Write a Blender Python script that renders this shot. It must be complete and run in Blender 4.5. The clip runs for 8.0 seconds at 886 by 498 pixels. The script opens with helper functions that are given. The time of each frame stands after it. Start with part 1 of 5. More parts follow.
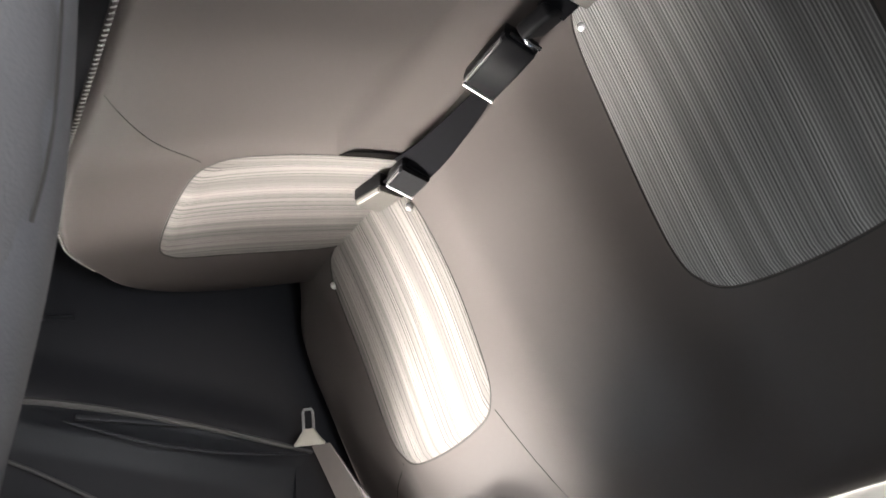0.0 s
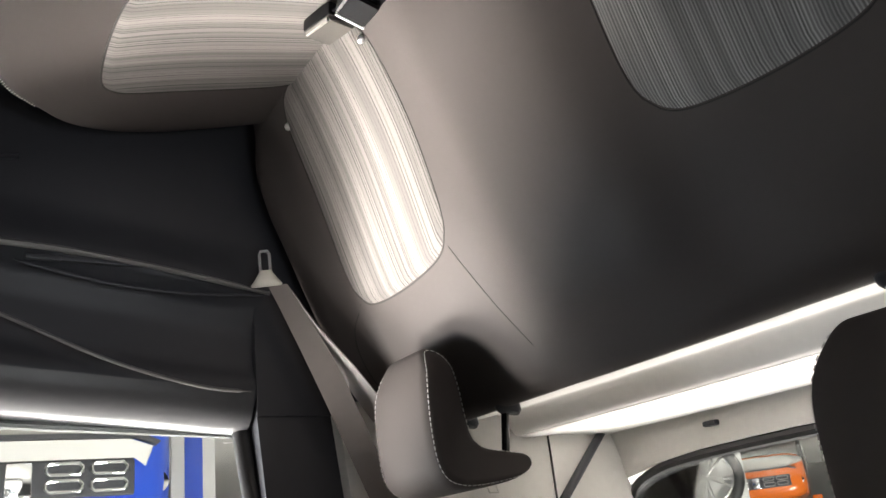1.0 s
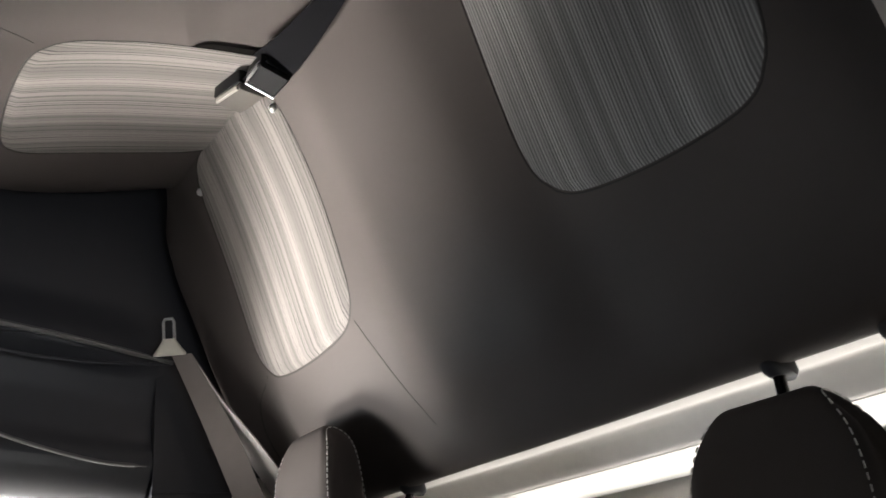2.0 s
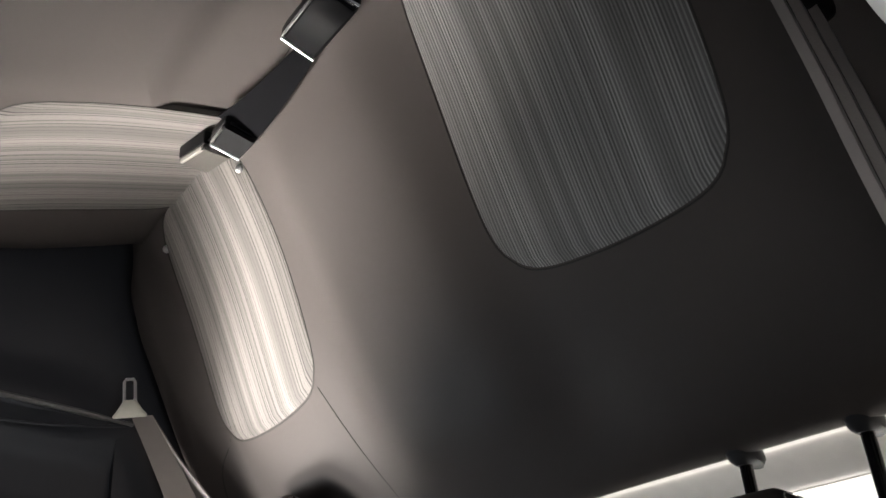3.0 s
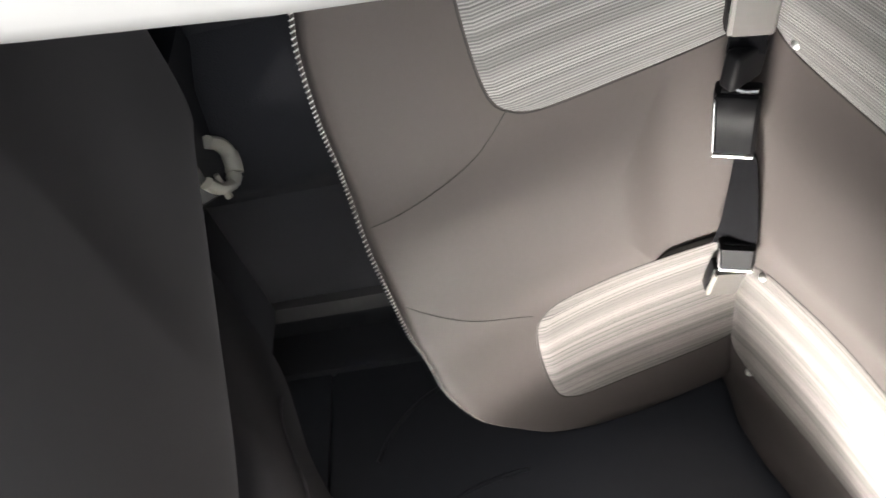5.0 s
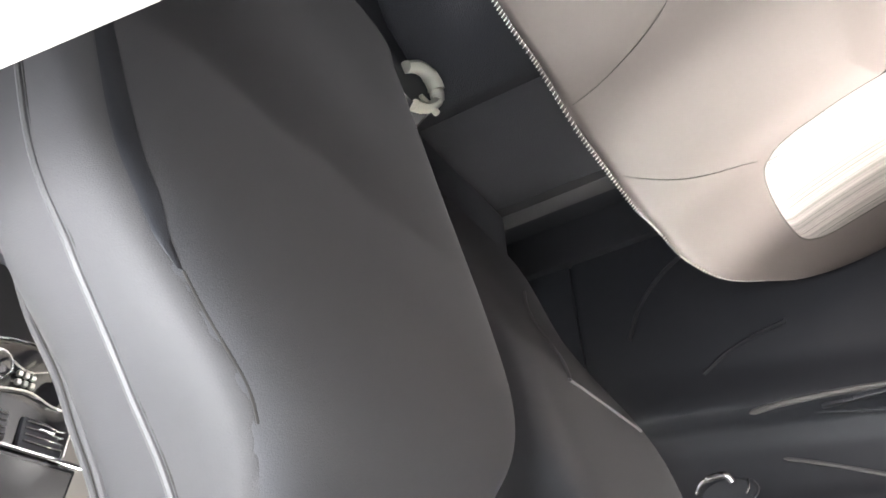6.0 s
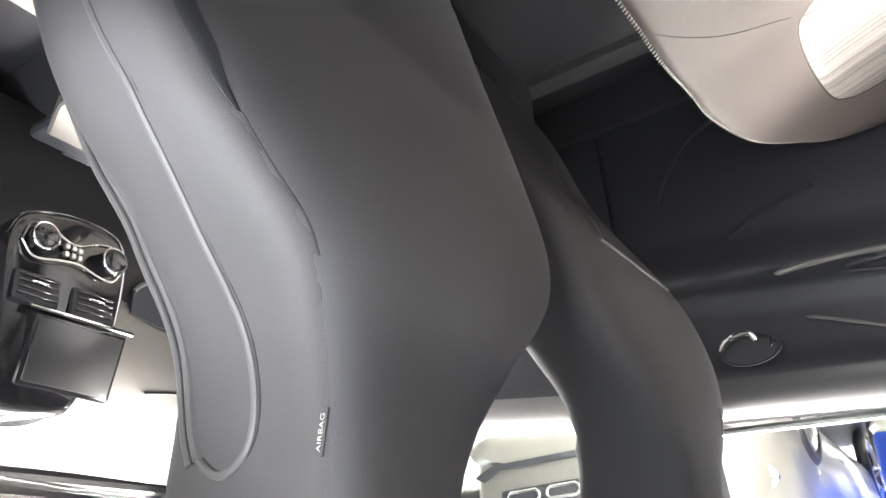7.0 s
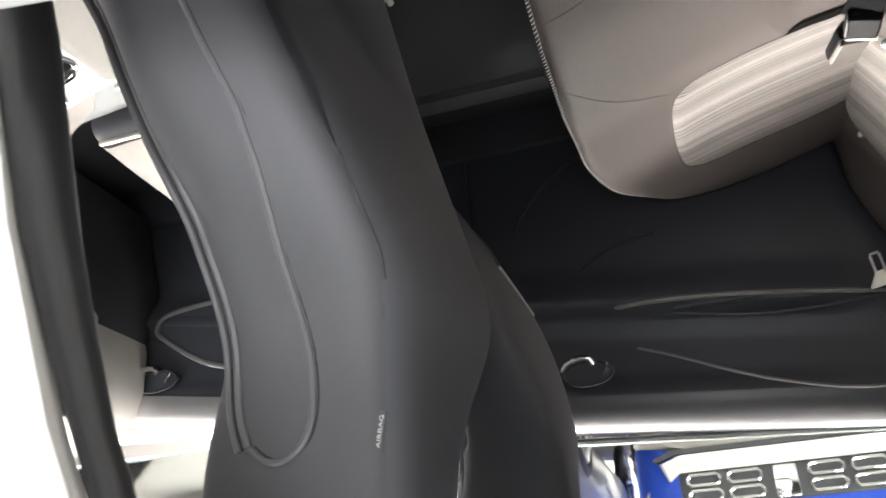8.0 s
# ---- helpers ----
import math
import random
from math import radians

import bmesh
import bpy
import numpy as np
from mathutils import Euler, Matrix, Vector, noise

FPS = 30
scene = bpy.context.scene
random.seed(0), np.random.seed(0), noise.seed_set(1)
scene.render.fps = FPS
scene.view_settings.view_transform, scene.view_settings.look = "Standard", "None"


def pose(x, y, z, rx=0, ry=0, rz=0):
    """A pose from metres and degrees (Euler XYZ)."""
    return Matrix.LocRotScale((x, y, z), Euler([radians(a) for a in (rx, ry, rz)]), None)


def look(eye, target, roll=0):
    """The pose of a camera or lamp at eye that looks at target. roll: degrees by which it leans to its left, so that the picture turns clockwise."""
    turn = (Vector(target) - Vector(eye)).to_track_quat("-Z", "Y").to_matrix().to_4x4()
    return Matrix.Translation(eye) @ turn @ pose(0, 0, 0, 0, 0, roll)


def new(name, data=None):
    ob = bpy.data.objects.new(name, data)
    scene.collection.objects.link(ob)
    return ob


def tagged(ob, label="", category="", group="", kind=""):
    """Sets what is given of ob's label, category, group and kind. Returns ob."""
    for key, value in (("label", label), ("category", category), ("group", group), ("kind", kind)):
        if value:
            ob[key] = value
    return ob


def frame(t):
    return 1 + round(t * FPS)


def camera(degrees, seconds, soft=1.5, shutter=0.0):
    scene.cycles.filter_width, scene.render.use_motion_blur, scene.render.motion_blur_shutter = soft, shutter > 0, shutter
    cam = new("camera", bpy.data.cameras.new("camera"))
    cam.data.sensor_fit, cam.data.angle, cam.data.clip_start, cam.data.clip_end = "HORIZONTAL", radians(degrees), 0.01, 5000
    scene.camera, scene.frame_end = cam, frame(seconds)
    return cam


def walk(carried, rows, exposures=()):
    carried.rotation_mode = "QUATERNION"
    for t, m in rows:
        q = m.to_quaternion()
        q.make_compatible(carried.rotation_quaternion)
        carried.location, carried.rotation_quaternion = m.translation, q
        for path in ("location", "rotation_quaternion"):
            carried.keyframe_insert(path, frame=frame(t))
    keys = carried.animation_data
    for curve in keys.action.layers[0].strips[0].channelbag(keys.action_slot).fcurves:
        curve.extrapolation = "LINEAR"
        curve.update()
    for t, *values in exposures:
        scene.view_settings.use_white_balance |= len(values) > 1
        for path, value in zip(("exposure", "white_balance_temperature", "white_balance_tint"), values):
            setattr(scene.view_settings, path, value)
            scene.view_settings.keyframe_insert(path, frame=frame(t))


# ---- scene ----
cam = camera(55.5, 8.0, shutter=0.15)
PATH = [
    (0, (0.692, 0.568, 1.308), (-0.766, -0.396, 0.352), 173.6),
    (0.5, (0.679, 0.527, 1.338), (-0.837, -0.501, 0.535), 173.0),
    (1, (0.675, 0.524, 1.352), (-0.881, -0.532, 0.671), 173.4),
    (1.5, (0.68, 0.504, 1.341), (-0.849, -0.571, 0.631), 173.4),
    (2, (0.698, 0.469, 1.34), (-0.731, -0.671, 0.529), 173.4),
    (2.2, (0.705, 0.471, 1.327), (-0.678, -0.725, 0.516), 173.0),
    (3.5, (0.726, 0.413, 1.288), (-0.674, -0.605, 0.286), 173.9),
    (4, (0.764, 0.402, 1.274), (-0.782, -0.229, 0.173), 174.1),
    (4.5, (0.807, 0.365, 1.299), (-0.791, 0.153, 0.114), 174.9),
    (5, (0.8, 0.274, 1.311), (-0.752, 0.55, 0.08), 176.5),
    (5.2, (0.794, 0.251, 1.319), (-0.704, 0.712, 0.077), 177.2),
    (6.3, (0.821, 0.273, 1.391), (-0.642, 1.159, 0.354), 175.9),
    (6.5, (0.823, 0.272, 1.401), (-0.665, 1.184, 0.424), 175.8),
    (7, (0.829, 0.279, 1.403), (-0.713, 1.217, 0.541), 175.7),
    (7.5, (0.84, 0.285, 1.408), (-0.773, 1.117, 0.568), 175.5),
    (7.8, (0.892, 0.329, 1.412), (-0.796, 0.981, 0.563), 174.8),
    (8, (0.977, 0.382, 1.409), (-0.774, 0.883, 0.584), 176.0),
]
EXPOSURES = [(0.0, 0.0), (0.5, 0.05), (1.0, -0.25), (1.5, -0.6), (2.2, -0.7), (3.5, -0.4), (4.0, 0.0), (4.5, 0.1), (5.2, 0.35), (6.3, 1.6), (7.0, 1.2), (7.5, 0.75), (8.0, 0.05)]
walk(cam, [(t, look(eye, target, roll)) for t, eye, target, roll in PATH], EXPOSURES)


CX = -0.03  # the car's middle line


# ---- light ----
def build_world():
    w = bpy.data.worlds.new("hall_air")
    scene.world = w
    w.use_nodes = True
    nt = w.node_tree
    bg = nt.nodes["Background"]
    bg.inputs[0].default_value = (1.0, 0.97, 0.93, 1)
    bg.inputs[1].default_value = 0.01


def area_lamp(name, eye, target, sx, sy, watts, color=(1.0, 0.945, 0.885)):
    d = bpy.data.lights.new(name, "AREA")
    d.shape, d.size, d.size_y, d.energy, d.color = "RECTANGLE", sx, sy, watts, color
    ob = new(name, d)
    ob.matrix_world = look(eye, target)
    return ob


build_world()
LAMPS = [
    # place, aim, size, watts, spread in degrees: unseen lamps added to light the cabin
    ((-3.0, 1.8, 4.0), (-0.45, 0.1, 0.9), (1.5, 1.5), 290, 70),
    ((-2.75, 2.5, 4.0), (-0.45, 0.1, 0.9), (1.5, 1.5), 115, 70),
    ((-4.4, -0.6, 4.0), (-0.3, 0.0, 0.9), (1.7, 1.7), 75, 60),
    ((-1.6, 3.8, 4.0), (-0.1, 0.2, 0.8), (1.7, 1.7), 95, 70),
    ((-1.2, -0.6, 4.0), (-0.3, 0.1, 0.9), (1.7, 1.7), 25, 70),
    ((-0.5, -2.9, 4.0), (-0.5, -2.9, 0), (2.6, 1.8), 650, 180),
    ((-5.0, -11.0, 4.0), (-5.0, -11.0, 0), (3.0, 1.2), 800, 180),
    ((-7.5, 2.0, 4.1), (-7.5, 2.0, 0), (3.0, 1.2), 1300, 110),
    ((3.0, -0.5, 4.0), (3.0, -0.5, 0), (2.5, 1.5), 75, 180),
    ((3.0, 2.5, 4.0), (3.0, 2.5, 0), (2.5, 1.5), 105, 180),
    ((1.8, 0.2, 4.0), (1.8, 0.2, 0), (1.5, 0.8), 48, 180),
    ((-3.4, 5.0, 3.6), (-0.45, 0.0, 0.95), (1.2, 1.2), 90, 70),
]
for (lx, ly, lz), (ax, ay, az), (sx, sy), watts, spread in LAMPS:
    # the added lamps on the right are cooler
    lamp = area_lamp("added_lamp", (lx, ly, lz), (ax, ay + 0.001, az), sx, sy, watts, (0.93, 0.965, 1.0) if lx > 1 else (1.0, 0.945, 0.885))
    lamp.data.spread = radians(spread)
# added fill lamps: a cool one on the right, two dimmer on the left
area_lamp("added_side_lamp", (4.8, 0.3, 2.6), (0.5, 0.6, 1.0), 2.5, 2.0, 115, (0.96, 0.98, 1.0))
for eye, watts in (((-3.7, 6.0, 2.6), 20), ((-5.0, 4.6, 2.6), 26)):
    area_lamp("added_side_lamp", eye, (-0.3, 0.2, 0.9), 1.7, 1.7, watts, (0.84, 0.92, 1.0)).data.spread = radians(70)


# ---- materials ----
def mat(name, color, rough=0.5, metal=0.0, spec=0.5, var=0.12, grain=60.0, bump=0.0, bump_scale=400.0, coat=0.0, sheen=0.0,
        emit=None, strength=0.0):
    m = bpy.data.materials.new(name)
    m.use_nodes = True
    nt = m.node_tree
    b = nt.nodes["Principled BSDF"]
    b.inputs["Roughness"].default_value = rough
    b.inputs["Metallic"].default_value = metal
    b.inputs["Specular IOR Level"].default_value = spec
    b.inputs["Coat Weight"].default_value = coat
    b.inputs["Sheen Weight"].default_value = sheen
    if emit:
        b.inputs["Emission Color"].default_value = (*emit, 1)
        b.inputs["Emission Strength"].default_value = strength
    tc = nt.nodes.new("ShaderNodeTexCoord")
    col = nt.nodes.new("ShaderNodeMix")
    col.data_type = "RGBA"
    lo, hi = [c * (1 - var) for c in color], [min(1, c * (1 + var)) for c in color]
    col.inputs["A"].default_value, col.inputs["B"].default_value = (*lo, 1), (*hi, 1)
    n1 = nt.nodes.new("ShaderNodeTexNoise")
    n1.inputs["Scale"].default_value, n1.inputs["Detail"].default_value = 4.0, 6.0
    n2 = nt.nodes.new("ShaderNodeTexNoise")
    n2.inputs["Scale"].default_value, n2.inputs["Detail"].default_value = grain, 4.0
    add = nt.nodes.new("ShaderNodeMath")
    add.operation = "MULTIPLY_ADD"
    add.inputs[1].default_value = 0.5
    half = nt.nodes.new("ShaderNodeMath")
    half.operation = "MULTIPLY"
    half.inputs[1].default_value = 0.5
    nt.links.new(tc.outputs["Object"], n1.inputs["Vector"])
    nt.links.new(tc.outputs["Object"], n2.inputs["Vector"])
    nt.links.new(n1.outputs["Fac"], add.inputs[0])
    nt.links.new(n2.outputs["Fac"], half.inputs[0])
    nt.links.new(half.outputs[0], add.inputs[2])
    nt.links.new(add.outputs[0], col.inputs["Factor"])
    nt.links.new(col.outputs["Result"], b.inputs["Base Color"])
    rr = nt.nodes.new("ShaderNodeMapRange")
    rr.inputs["To Min"].default_value, rr.inputs["To Max"].default_value = max(0.02, rough - 0.06), min(1, rough + 0.06)
    nt.links.new(n1.outputs["Fac"], rr.inputs["Value"])
    nt.links.new(rr.outputs["Result"], b.inputs["Roughness"])
    if bump:
        v = nt.nodes.new("ShaderNodeTexVoronoi")
        v.inputs["Scale"].default_value = bump_scale
        bp = nt.nodes.new("ShaderNodeBump")
        bp.inputs["Strength"].default_value, bp.inputs["Distance"].default_value = bump, 0.001
        nt.links.new(tc.outputs["Object"], v.inputs["Vector"])
        nt.links.new(v.outputs["Distance"], bp.inputs["Height"])
        nt.links.new(bp.outputs["Normal"], b.inputs["Normal"])
    return m


def striped(name, dark, light, lines, rough=0.75, regular=0):
    """Woven cloth with uneven pinstripes that run along V; U runs across."""
    m = bpy.data.materials.new(name)
    m.use_nodes = True
    nt = m.node_tree
    b = nt.nodes["Principled BSDF"]
    b.inputs["Roughness"].default_value = rough
    b.inputs["Sheen Weight"].default_value = 0.1
    uv = nt.nodes.new("ShaderNodeUVMap")

    def band(across, along, detail, lo, hi):
        sc = nt.nodes.new("ShaderNodeMapping")
        sc.inputs["Scale"].default_value = (across, along, 1)
        n = nt.nodes.new("ShaderNodeTexNoise")
        n.inputs["Scale"].default_value, n.inputs["Detail"].default_value = 1.0, detail
        r = nt.nodes.new("ShaderNodeMapRange")
        r.inputs["From Min"].default_value, r.inputs["From Max"].default_value = lo, hi
        nt.links.new(uv.outputs["UV"], sc.inputs["Vector"])
        nt.links.new(sc.outputs["Vector"], n.inputs["Vector"])
        nt.links.new(n.outputs["Fac"], r.inputs["Value"])
        return r.outputs["Result"]

    wide = band(lines * 0.075, 0.05, 2.0, 0.42, 0.58)
    thin = band(lines, 0.12, 1.0, 0.40, 0.56) if regular else band(lines, 0.12, 1.0, 0.38, 0.47)
    weave = band(lines * 4, 120.0, 1.0, 0.3, 0.7)
    if regular:
        sep = nt.nodes.new("ShaderNodeSeparateXYZ")
        nt.links.new(uv.outputs["UV"], sep.inputs[0])
        turn = nt.nodes.new("ShaderNodeMath")
        turn.operation = "MULTIPLY"
        turn.inputs[1].default_value = 2 * math.pi * regular
        sine = nt.nodes.new("ShaderNodeMath")
        sine.operation = "SINE"
        rng = nt.nodes.new("ShaderNodeMapRange")
        rng.inputs["From Min"].default_value, rng.inputs["From Max"].default_value = -0.5, 0.9
        nt.links.new(sep.outputs["X"], turn.inputs[0])
        nt.links.new(turn.outputs[0], sine.inputs[0])
        nt.links.new(sine.outputs[0], rng.inputs["Value"])
        both = nt.nodes.new("ShaderNodeMix")
        both.inputs["Factor"].default_value = 0.28
        nt.links.new(rng.outputs["Result"], both.inputs["A"])
        nt.links.new(thin, both.inputs["B"])
        thin = both.outputs["Result"]
    mx = nt.nodes.new("ShaderNodeMath")
    mx.operation = "MULTIPLY_ADD"
    mx.inputs[1].default_value, mx.inputs[2].default_value = 0.56, 0.44
    nt.links.new(wide, mx.inputs[0])
    mul = nt.nodes.new("ShaderNodeMath")
    mul.operation = "MULTIPLY"
    nt.links.new(mx.outputs[0], mul.inputs[0])
    nt.links.new(thin, mul.inputs[1])
    ws = nt.nodes.new("ShaderNodeMath")
    ws.operation = "MULTIPLY_ADD"
    ws.inputs[1].default_value = 0.08
    nt.links.new(weave, ws.inputs[0])
    nt.links.new(mul.outputs[0], ws.inputs[2])
    ramp = nt.nodes.new("ShaderNodeMix")
    ramp.data_type = "RGBA"
    ramp.inputs["A"].default_value, ramp.inputs["B"].default_value = (*dark, 1), (*light, 1)
    nt.links.new(ws.outputs[0], ramp.inputs["Factor"])
    nt.links.new(ramp.outputs["Result"], b.inputs["Base Color"])
    bp = nt.nodes.new("ShaderNodeBump")
    bp.inputs["Strength"].default_value, bp.inputs["Distance"].default_value = 0.3, 0.0008
    nt.links.new(ws.outputs[0], bp.inputs["Height"])
    nt.links.new(bp.outputs["Normal"], b.inputs["Normal"])
    return m


def glass(name, tint=(0.93, 0.96, 0.95)):
    m = bpy.data.materials.new(name)
    m.use_nodes = True
    nt = m.node_tree
    out = nt.nodes["Material Output"]
    nt.nodes.remove(nt.nodes["Principled BSDF"])
    tr = nt.nodes.new("ShaderNodeBsdfTransparent")
    tr.inputs[0].default_value = (*tint, 1)
    gl = nt.nodes.new("ShaderNodeBsdfGlossy")
    gl.inputs["Roughness"].default_value = 0.02
    fr = nt.nodes.new("ShaderNodeFresnel")
    fr.inputs["IOR"].default_value = 1.45
    mx = nt.nodes.new("ShaderNodeMixShader")
    nt.links.new(fr.outputs[0], mx.inputs[0])
    nt.links.new(tr.outputs[0], mx.inputs[1])
    nt.links.new(gl.outputs[0], mx.inputs[2])
    nt.links.new(mx.outputs[0], out.inputs["Surface"])
    return m


CHARCOAL = mat("charcoal_leather", (0.108, 0.109, 0.119), 0.58, bump=0.12, bump_scale=900, var=0.06, grain=120, spec=0.3)
# lighter than the seat leather, to paint the highlight along piping and creases
PIPING = mat("lit_piping", (0.15, 0.148, 0.155), 0.36, var=0.05, spec=0.5)
PANEL = mat("seat_panel_leather", (0.108, 0.106, 0.112), 0.55, bump=0.12, bump_scale=900, var=0.06, grain=120, spec=0.35)
LEATHER = mat("seat_leather", (0.0755, 0.0655, 0.0620), 0.62, bump=0.12, bump_scale=900, var=0.06, grain=120, spec=0.22)
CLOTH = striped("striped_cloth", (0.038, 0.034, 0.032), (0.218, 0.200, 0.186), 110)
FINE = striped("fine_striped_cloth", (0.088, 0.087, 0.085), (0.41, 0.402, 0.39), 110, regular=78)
SEATCLOTH = mat("pale_seat_cloth", (0.14, 0.133, 0.123), 0.8, bump=0.3, bump_scale=800, var=0.1, grain=150)
THREAD = mat("white_thread", (0.70, 0.69, 0.66), 0.7)
SEAM = mat("seam_thread", (0.035, 0.032, 0.03), 0.8)
BLACK = mat("black_plastic", (0.046, 0.048, 0.056), 0.42, spec=0.35, bump=0.15, bump_scale=1200)
GLOSS = mat("gloss_black", (0.012, 0.012, 0.014), 0.12, coat=0.5)
GREYPL = mat("grey_plastic", (0.24, 0.225, 0.205), 0.5, bump=0.1, bump_scale=1200)
RAILGREY = mat("painted_rail", (0.075, 0.075, 0.078), 0.45)
STUD = mat("polished_stud", (0.95, 0.95, 0.95), 0.42, metal=1.0, var=0.02)
DASH = mat("dash_plastic", (0.175, 0.168, 0.158), 0.42, bump=0.12, bump_scale=700)
TRIM = mat("pale_trim", (0.76, 0.74, 0.71), 0.6, bump=0.1, bump_scale=700)
HEADLINER = mat("headliner_cloth", (0.13, 0.127, 0.125), 0.9, bump=0.3, bump_scale=900)
# paler than the black trim, so the shine on edges is in the colour
LEDGE = mat("lit_edge_plastic", (0.15, 0.147, 0.147), 0.36, bump=0.08, bump_scale=1200)
# darker copy for the rear ledge, with the shade there in its colour
DOORTOP = mat("shaded_door_top", (0.052, 0.052, 0.056), 0.36, bump=0.08, bump_scale=1200)
CHROME = mat("chrome", (0.85, 0.85, 0.86), 0.08, metal=1.0, var=0.03)
STEEL = mat("brushed_steel", (0.62, 0.61, 0.60), 0.28, metal=1.0, var=0.08)
CARPET = mat("carpet", (0.045, 0.046, 0.053), 0.95, bump=0.7, bump_scale=500, grain=300)
WEB = mat("belt_webbing", (0.21, 0.185, 0.175), 0.5, bump=0.12, bump_scale=700)
WEBDARK = mat("dark_webbing", (0.005, 0.005, 0.006), 0.9, bump=0.4, bump_scale=700, spec=0.05)
INK = mat("buckle_plastic", (0.008, 0.008, 0.009), 0.5, spec=0.08)
RED = mat("red_button", (0.75, 0.03, 0.04), 0.4)
BUCKLEDIM = mat("dark_buckle_grey", (0.07, 0.064, 0.058), 0.5, bump=0.1, bump_scale=1200)
EDGEGREY = mat("grey_plastic_edge", (0.16, 0.155, 0.15), 0.35)
BUCKLEGREY = mat("buckle_grey", (0.17, 0.158, 0.145), 0.42, bump=0.1, bump_scale=1200)
FLANK = mat("shaded_plastic", (0.075, 0.062, 0.054), 0.55, bump=0.1, bump_scale=900)
STRIP = mat("pale_strip", (0.30, 0.285, 0.26), 0.35)
IVORY = mat("ivory_plastic", (0.70, 0.68, 0.60), 0.4)
PAINT = mat("white_car_paint", (0.74, 0.73, 0.71), 0.22, coat=0.6, var=0.03)
SILVER = mat("silver_car_paint", (0.30, 0.285, 0.27), 0.32, metal=0.5, coat=0.5, var=0.05)
BLUE = mat("blue_car_paint", (0.014, 0.065, 0.48), 0.3, coat=0.25, var=0.05)
DARKPAINT = mat("dark_grey_car_paint", (0.03, 0.03, 0.033), 0.22, coat=0.5, var=0.05)
ORANGE = mat("orange_car_paint", (0.72, 0.16, 0.02), 0.25, coat=0.7, var=0.05)
RUBBER = mat("rubber_seal", (0.018, 0.018, 0.019), 0.38, bump=0.1)
GLASS = glass("window_glass")
TILE = mat("floor_tile", (0.40, 0.39, 0.375), 0.25, var=0.08)
DARKWALL = mat("dark_hall_wall", (0.06, 0.06, 0.065), 0.7, var=0.08)
WALL = mat("hall_wall", (0.58, 0.575, 0.56), 0.8, var=0.04)
SCREEN = mat("screen_glass", (0.035, 0.035, 0.037), 0.3, coat=0.5)


# ---- mesh helpers ----
def part(name, bm, material, parent=None, label=""):
    """One mesh object from a bmesh, under a thing or a part."""
    me = bpy.data.meshes.new(name)
    bmesh.ops.recalc_face_normals(bm, faces=bm.faces[:])
    for f in bm.faces:
        f.smooth = True
    bm.to_mesh(me)
    bm.free()
    me.materials.append(material)
    me.set_sharp_from_angle(angle=radians(42))
    ob = new(name, me)
    if parent:
        ob.parent = parent
        ob.matrix_parent_inverse = parent.matrix_world.inverted()
    if label:
        ob["label"] = label
    return ob


def thing(name, label, category, at=(0, 0, 0), group="", kind=""):
    ob = new(name)
    ob.empty_display_size = 0.05
    ob.matrix_world = pose(*at)
    bpy.context.view_layer.update()
    return tagged(ob, label, category, group, kind)


def loft(rings, cap=True, closed=True):
    bm = bmesh.new()
    rows = [[bm.verts.new(p) for p in ring] for ring in rings]
    n = len(rings[0])
    for a, b in zip(rows, rows[1:]):
        for i in range(n if closed else n - 1):
            j = (i + 1) % n
            bm.faces.new((a[i], a[j], b[j], b[i]))
    if cap and closed:
        bm.faces.new(rows[0][::-1])
        bm.faces.new(rows[-1])
    return bm


def tube(points, r, n=8, flat=1.0, up=(0, 0, 1)):
    """A round or flattened bar along a line of points."""
    pts = [Vector(p) for p in points]
    rings = []
    for i, p in enumerate(pts):
        d = (pts[min(i + 1, len(pts) - 1)] - pts[max(i - 1, 0)]).normalized()
        u = Vector(up)
        if abs(d.dot(u)) > 0.95:
            u = Vector((0, 1, 0)) if abs(d.y) < 0.9 else Vector((1, 0, 0))
        a = d.cross(u).normalized()
        if flat == 1.0 and i:
            a = (last - d * last.dot(d)).normalized()
        last = a
        b = a.cross(d).normalized()
        rad = r[i] if isinstance(r, (list, tuple)) else r
        rings.append([p + a * math.cos(2 * math.pi * k / n) * rad + b * math.sin(2 * math.pi * k / n) * rad * flat for k in range(n)])
    return loft(rings)


def box(x0, x1, y0, y1, z0, z1, bev=0.006, seg=2):
    bm = bmesh.new()
    bmesh.ops.create_cube(bm, size=1)
    for v in bm.verts:
        v.co = Vector(((x0 + x1) / 2 + v.co.x * (x1 - x0), (y0 + y1) / 2 + v.co.y * (y1 - y0), (z0 + z1) / 2 + v.co.z * (z1 - z0)))
    if bev:
        bmesh.ops.bevel(bm, geom=bm.edges[:], offset=bev, segments=seg, profile=0.5, affect="EDGES")
    return bm


def moved(bm, m):
    bmesh.ops.transform(bm, matrix=m, verts=bm.verts[:])
    return bm


def spline(pts, n):
    """A smooth line through the points (Catmull-Rom), n steps a span."""
    p = [Vector(q) for q in pts]
    p = [p[0] * 2 - p[1]] + p + [p[-1] * 2 - p[-2]]
    out = []
    for i in range(1, len(p) - 2):
        for k in range(n):
            t = k / n
            out.append(0.5 * ((2 * p[i]) + (p[i + 1] - p[i - 1]) * t + (2 * p[i - 1] - 5 * p[i] + 4 * p[i + 1] - p[i + 2]) * t * t
                              + (3 * p[i] - p[i - 1] - 3 * p[i + 1] + p[i + 2]) * t ** 3))
    out.append(p[-2].copy())
    return out


